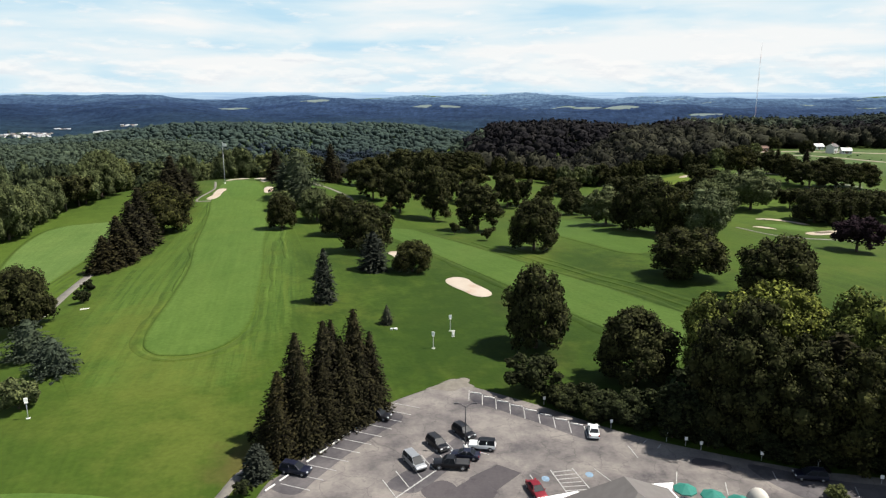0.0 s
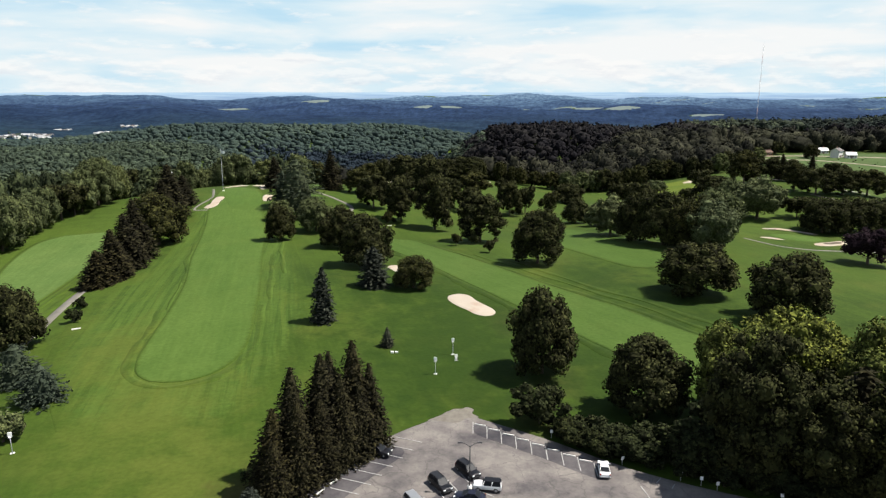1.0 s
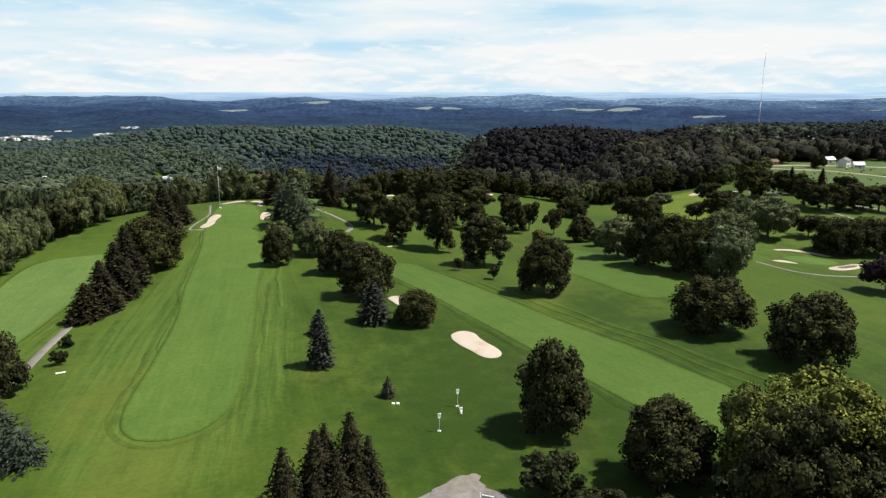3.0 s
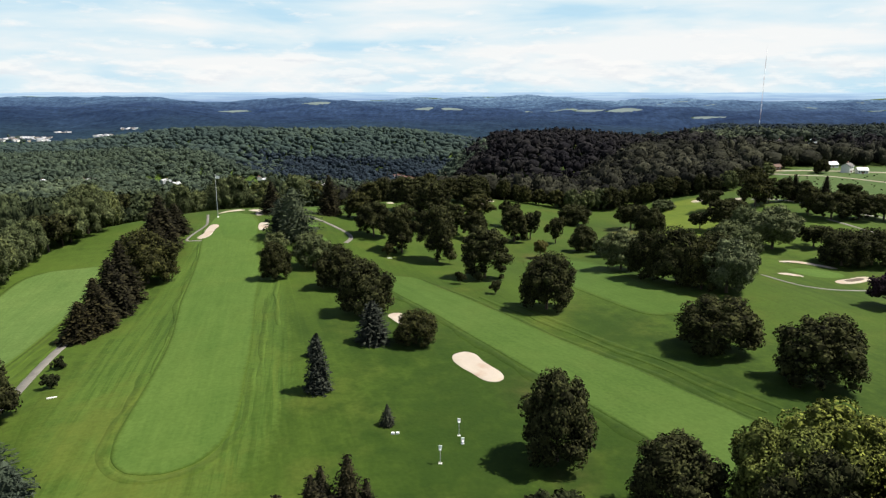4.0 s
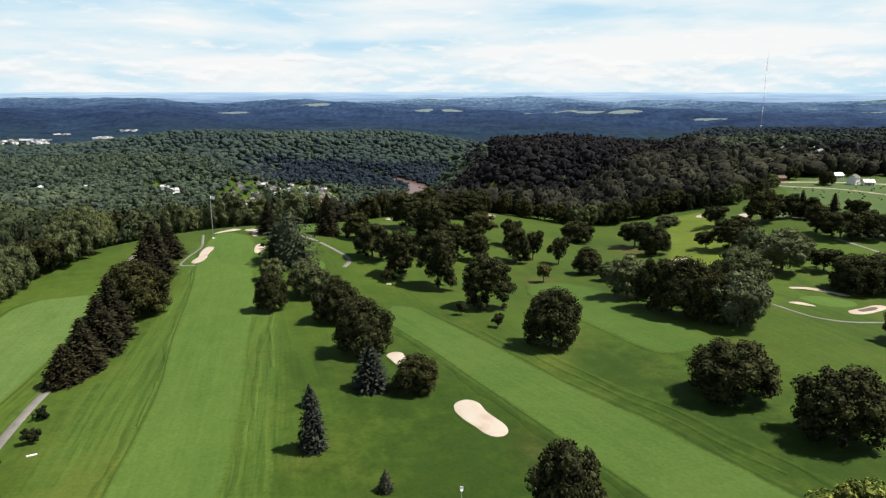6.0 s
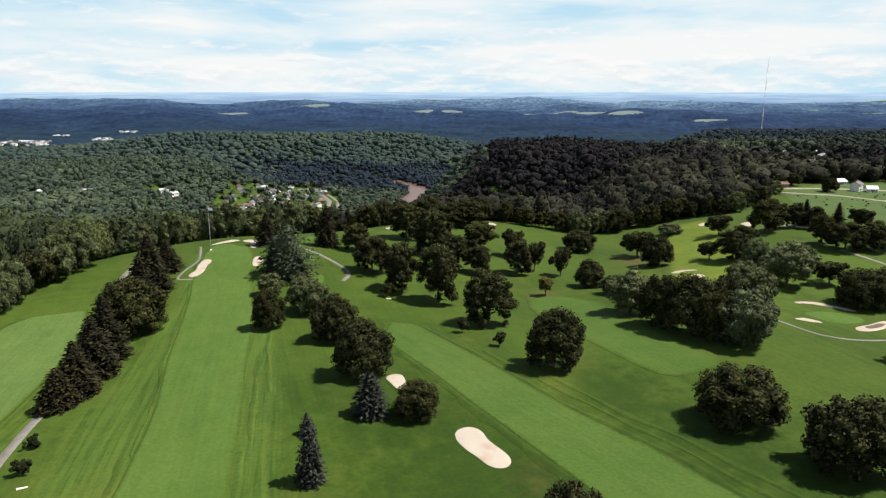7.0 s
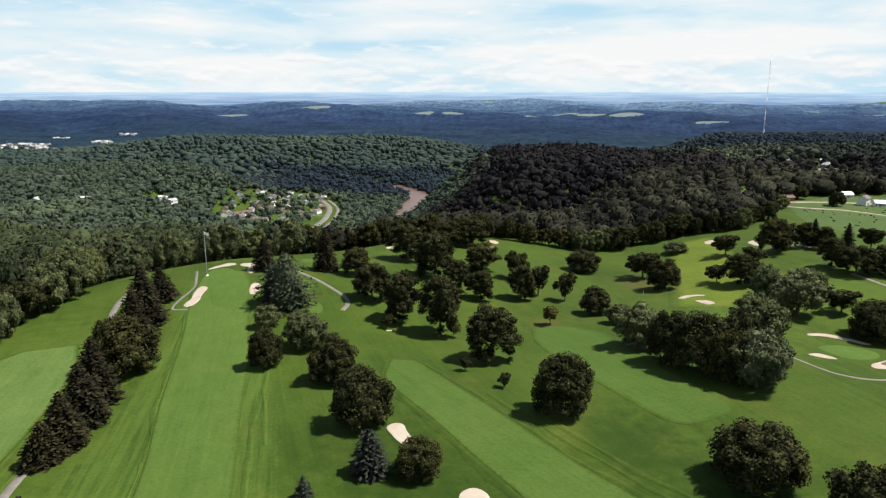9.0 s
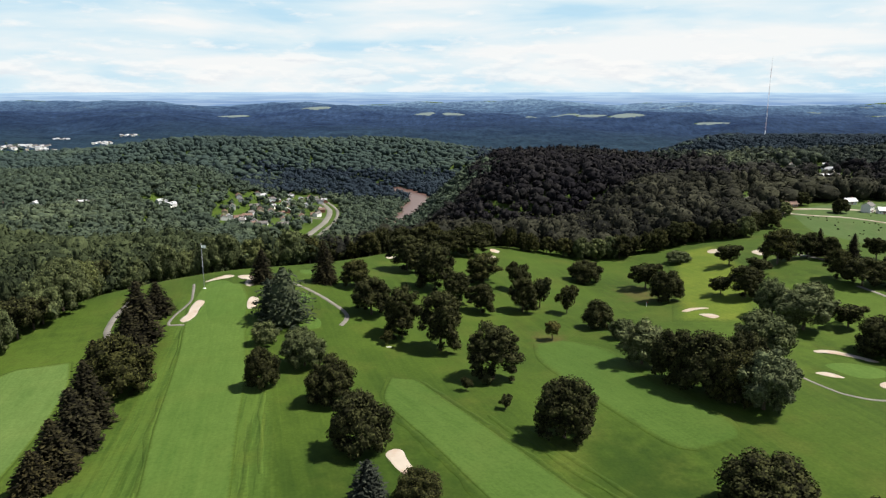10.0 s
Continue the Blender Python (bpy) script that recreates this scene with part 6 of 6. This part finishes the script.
for kind, color, x, y, turn, label, roof in (
        ("minivan", "silver", -2.6, 91.7, -60, "silver-grey minivan parked in a painted stall", None),
        ("suv", "charcoal", 0.6, 96.6, -58, "dark grey sport utility car in a painted stall", None),
        ("suv", "black", 4.6, 100.2, -55, "black sport utility car parked near the lamp post", None),
        ("jeep", "white", 7.2, 96.1, 172, "white open off-roader with a black hard top", "black"),
        ("pickup", "black", 2.6, 91.0, 176, "black pickup truck with an open bed", None),
        ("sedan", "navy", 4.6, 93.6, 168, "dark blue saloon car parked behind a pickup", None),
        ("sedan", "white", 24.6, 100.9, 82, "white saloon car parked at the lot's edge", None),
        ("suv", "navy", -18.9, 89.6, -16, "dark blue estate car parked beside the spruces", None),
        ("suv", "black", -9.0, 105.3, -22, "black car half hidden under spruces", None),
        ("sedan", "red", 13.7, 84.9, -75, "dark red car parked in a marked bay", None),
        ("suv", "navy", 51.6, 88.6, 172, "dark blue sport utility car on the lot's shaded side", None)):
    car(kind, color, x, y, turn, label, roof)


# ---- posts, signs, the lamp ----
def build_lamp_post():
    x, y = 4.7, 95.7
    ob = thing("lamp_post", "thin dark metal lamp post with two arms on a white base", "lamp post", "", pose(x, y, height(x, y) + 0.12))
    dark = plain("dark_metal", (0.05, 0.05, 0.055), 0.5, 0.6)
    part("base", mesh_of("base", *taper((0, 0, 0), (0, 0, 0.85), 0.38, 0.34, 14), CONCRETE), CONCRETE, ob, "white concrete base")
    part("pole", mesh_of("pole", *taper((0, 0, 0.85), (0, 0, 7.0), 0.10, 0.07, 10), dark), dark, ob)
    for s in (-1, 1):
        arm = part("arm", mesh_of("arm", *tube([(0, 0, 6.8), (s * 0.6, 0.1, 7.2), (s * 1.1, 0.2, 7.35)], 0.045), dark), dark, ob)
        part("lamp_head", slab(s * 1.35 - 0.35, s * 1.35 + 0.35, 0.05, 0.35, 7.28, 7.42, 0.04), dark, arm)


def post_sign(x, y, tall, size, label, turn=0.0, lean=0.0, group="small signs along the lot"):
    ob = thing("sign_post", label, "sign", group, pose(x, y, height(x, y), lean, 0, turn))
    part("post", mesh_of("post", *taper((0, 0, -0.3), (0, 0, tall), 0.05, 0.045, 8), STEEL), STEEL, ob)
    part("board", slab(-size / 2, size / 2, -0.09, -0.05, tall - size * 1.25, tall, 0.01), WHITE, ob, "blank white board")
    part("bracket", slab(-0.07, 0.07, -0.06, 0.0, tall - size * 0.7, tall - size * 0.5), STEEL, ob)
    return ob


def tall_board(x, y, tall, turn):
    """A boxy white board on a tall post in the grass, with a small pad at its foot."""
    ob = thing("range_board", "small white board on a tall thin post in grass", "sign", "white boards on posts in the grass", pose(x, y, height(x, y), 0, 0, turn))
    part("post", mesh_of("post", *taper((0, 0, -0.3), (0, 0, tall - 0.3), 0.07, 0.05, 8), STEEL), STEEL, ob)
    part("board", slab(-0.3, 0.3, -0.10, 0.04, tall - 0.7, tall, 0.03), WHITE, ob, "white board")
    part("ledge", slab(-0.22, 0.22, -0.3, 0.0, tall - 0.86, tall - 0.73, 0.03), WHITE, ob)
    part("pad", slab(-0.32, 0.32, -0.25, 0.25, -0.1, 0.08, 0.03), CONCRETE, ob, "pale concrete pad")


build_lamp_post()
for x, y in ((18.4, 110.9), (27.8, 103.0), (35.2, 98.9), (37.7, 97.7), (39.5, 96.4), (47.2, 93.6), (54.4, 91.8), (60.6, 87.4)):
    post_sign(x, y, 1.5, 0.45, "small blank white sign on a post at the lot's edge", random.uniform(-20, 20))
for x, y, tall, turn in ((3.0, 144.2, 3.6, 8), (-0.5, 134.5, 3.5, -12), (3.6, 141.3, 1.3, 15), (-66.2, 107.2, 3.6, 25)):
    tall_board(x, y, tall, turn)
for x, y in ((-9.6, 144.2), (-8.7, 144.3)):
    ob = part("tee_marker", slab(-0.32, 0.32, -0.25, 0.25, -0.05, 0.35, 0.08), WHITE, None)
    ob.matrix_world = pose(x, y, height(x, y))
    tagged(ob, "small white block in the grass", "tee marker", "white blocks beside the small spruce")
for x, y, turn in ((-85.2, 163.0, 25), (-22.0, 296.5, 5)):
    ob = part("bench_pad", slab(-1.0, 1.0, -0.3, 0.3, -0.1, 0.16, 0.05), CONCRETE, None)
    ob.matrix_world = pose(x, y, height(x, y), 0, 0, turn)
    tagged(ob, "pale low slab beside a small tree", "slab", "pale slabs on the grass")
for x, y, z in ((96, 372, 0), (146, 377, 0)):
    ob = thing("flagstick", "thin flagstick with a small dark flag", "flagstick", "flagsticks of the course", pose(x, y, height(x, y)))
    part("stick", mesh_of("stick", *taper((0, 0, -0.2), (0, 0, 2.4), 0.04, 0.03, 6), WHITE), WHITE, ob)
    part("flag", slab(0.02, 0.6, -0.02, 0.02, 1.9, 2.35), LAMP_RED, ob, "small dark red flag")


# ---- the clubhouse corner ----
def build_clubhouse():
    x, y, g = 22.5, 73.0, 0.0
    ob = thing("clubhouse", "low clubhouse with a grey shingled hip roof and white eaves", "building", "", pose(x, y, g, 0, 0, 12))
    part("wall", slab(-6.2, 6.2, -6.2, 4.2, -0.5, 3.4), WALLS[3], ob)
    bm = bmesh.new()
    e = [bm.verts.new(p) for p in ((-8, -8, 3.5), (8, -8, 3.5), (8, 5.5, 3.5), (-8, 5.5, 3.5))]
    u = [bm.verts.new((p.co.x, p.co.y, 3.75)) for p in e]
    apex = [bm.verts.new((0, -1.5, 8.6)), bm.verts.new((0, 1.8, 8.6))]
    for k in range(4):
        bm.faces.new((e[k], e[(k + 1) % 4], u[(k + 1) % 4], u[k]))
    bm.faces.new(e[::-1])
    bm.faces.new((u[0], u[1], apex[0]))
    bm.faces.new((u[1], u[2], apex[1], apex[0]))
    bm.faces.new((u[2], u[3], apex[1]))
    bm.faces.new((u[3], u[0], apex[0], apex[1]))
    part("roof", bm, ROOFS[0], ob, "grey shingled hip roof")
    for a, b in (((-8.1, 5.5), (8.1, 5.7)), ((-8.2, -8), (-8.0, 5.7)), ((8.0, -8), (8.2, 5.7))):
        part("fascia", slab(a[0], b[0], a[1], b[1], 3.3, 3.72, 0.01), WHITE, ob, "white eave board")
    for s in (-1, 1):
        bm = bmesh.new()
        v = [bm.verts.new(p) for p in ((s * 2.0, 5.6, 3.4), (s * 8.6, 5.6, 3.3), (s * 10.5, 8.4, 2.5), (s * 2.4, 9.0, 2.6))]
        w = [bm.verts.new((p.co.x, p.co.y, p.co.z - 0.08)) for p in v]
        bm.faces.new(v)
        bm.faces.new(w[::-1])
        for k in range(4):
            bm.faces.new((v[k], w[k], w[(k + 1) % 4], v[(k + 1) % 4]))
        bmesh.ops.recalc_face_normals(bm, faces=bm.faces)
        part("awning", bm, WHITE, ob, "white cloth awning")
        for px in (2.6, 10.2):
            part("awning_post", mesh_of("awning_post", *taper((s * px, 8.4, -0.2), (s * px, 8.4, 2.55), 0.05, 0.05, 8), STEEL), STEEL, ob)


def umbrella(x, y, turn):
    teal = PAINTS.get("teal") or plain("teal_canvas", (0.012, 0.135, 0.105), 0.8, 0, 0.3, 1.5)
    PAINTS["teal"] = teal
    ob = thing("patio_umbrella", "teal canvas patio umbrella over a round table", "umbrella", "patio umbrellas of the clubhouse", pose(x, y, height(x, y) + 0.14, 0, 0, turn))
    part("pole", mesh_of("pole", *taper((0, 0, 0), (0, 0, 2.75), 0.03, 0.03, 8), STEEL), STEEL, ob)
    bm = bmesh.new()
    top = bm.verts.new((0, 0, 2.8))
    rim = [bm.verts.new((1.5 * math.cos(k * math.pi / 4), 1.5 * math.sin(k * math.pi / 4), 2.15)) for k in range(8)]
    low = [bm.verts.new((p.co.x * 1.01, p.co.y * 1.01, 2.0)) for p in rim]
    for k in range(8):
        bm.faces.new((top, rim[k], rim[(k + 1) % 8]))
        bm.faces.new((rim[k], low[k], low[(k + 1) % 8], rim[(k + 1) % 8]))
    part("canopy", bm, teal, ob, "teal canvas canopy")
    part("table", mesh_of("table", *taper((0, 0, 0.70), (0, 0, 0.75), 0.6, 0.6, 20), WHITE), WHITE, ob)
    part("foot", mesh_of("foot", *taper((0, 0, 0), (0, 0, 0.12), 0.3, 0.26, 14), BLACK), BLACK, ob)


def build_dome():
    x, y = 41.6, 82.2
    ob = thing("canvas_cover", "pale rounded canvas cover standing on the asphalt", "cover", "", pose(x, y, height(x, y) + 0.14))
    cloth = plain("pale_canvas", (0.40, 0.38, 0.34), 0.9, 0, 0.25, 1.2, 0.1)
    v, f = ico(3)
    v = v * [1.5, 1.9, 2.4]
    v[:, 2] = np.maximum(v[:, 2], 0)
    part("cloth", mesh_of("cloth", v, f, cloth), cloth, ob)
    part("hem", mesh_of("hem", *taper((0, 0, 0), (0, 0, 0.08), 1.95, 1.9, 20), CONCRETE), CONCRETE, ob)


build_clubhouse()
for x, y, turn in ((32.3, 82.6, 10), (35.3, 81.2, 30), (38.2, 80.0, 5)):
    umbrella(x, y, turn)
build_dome()
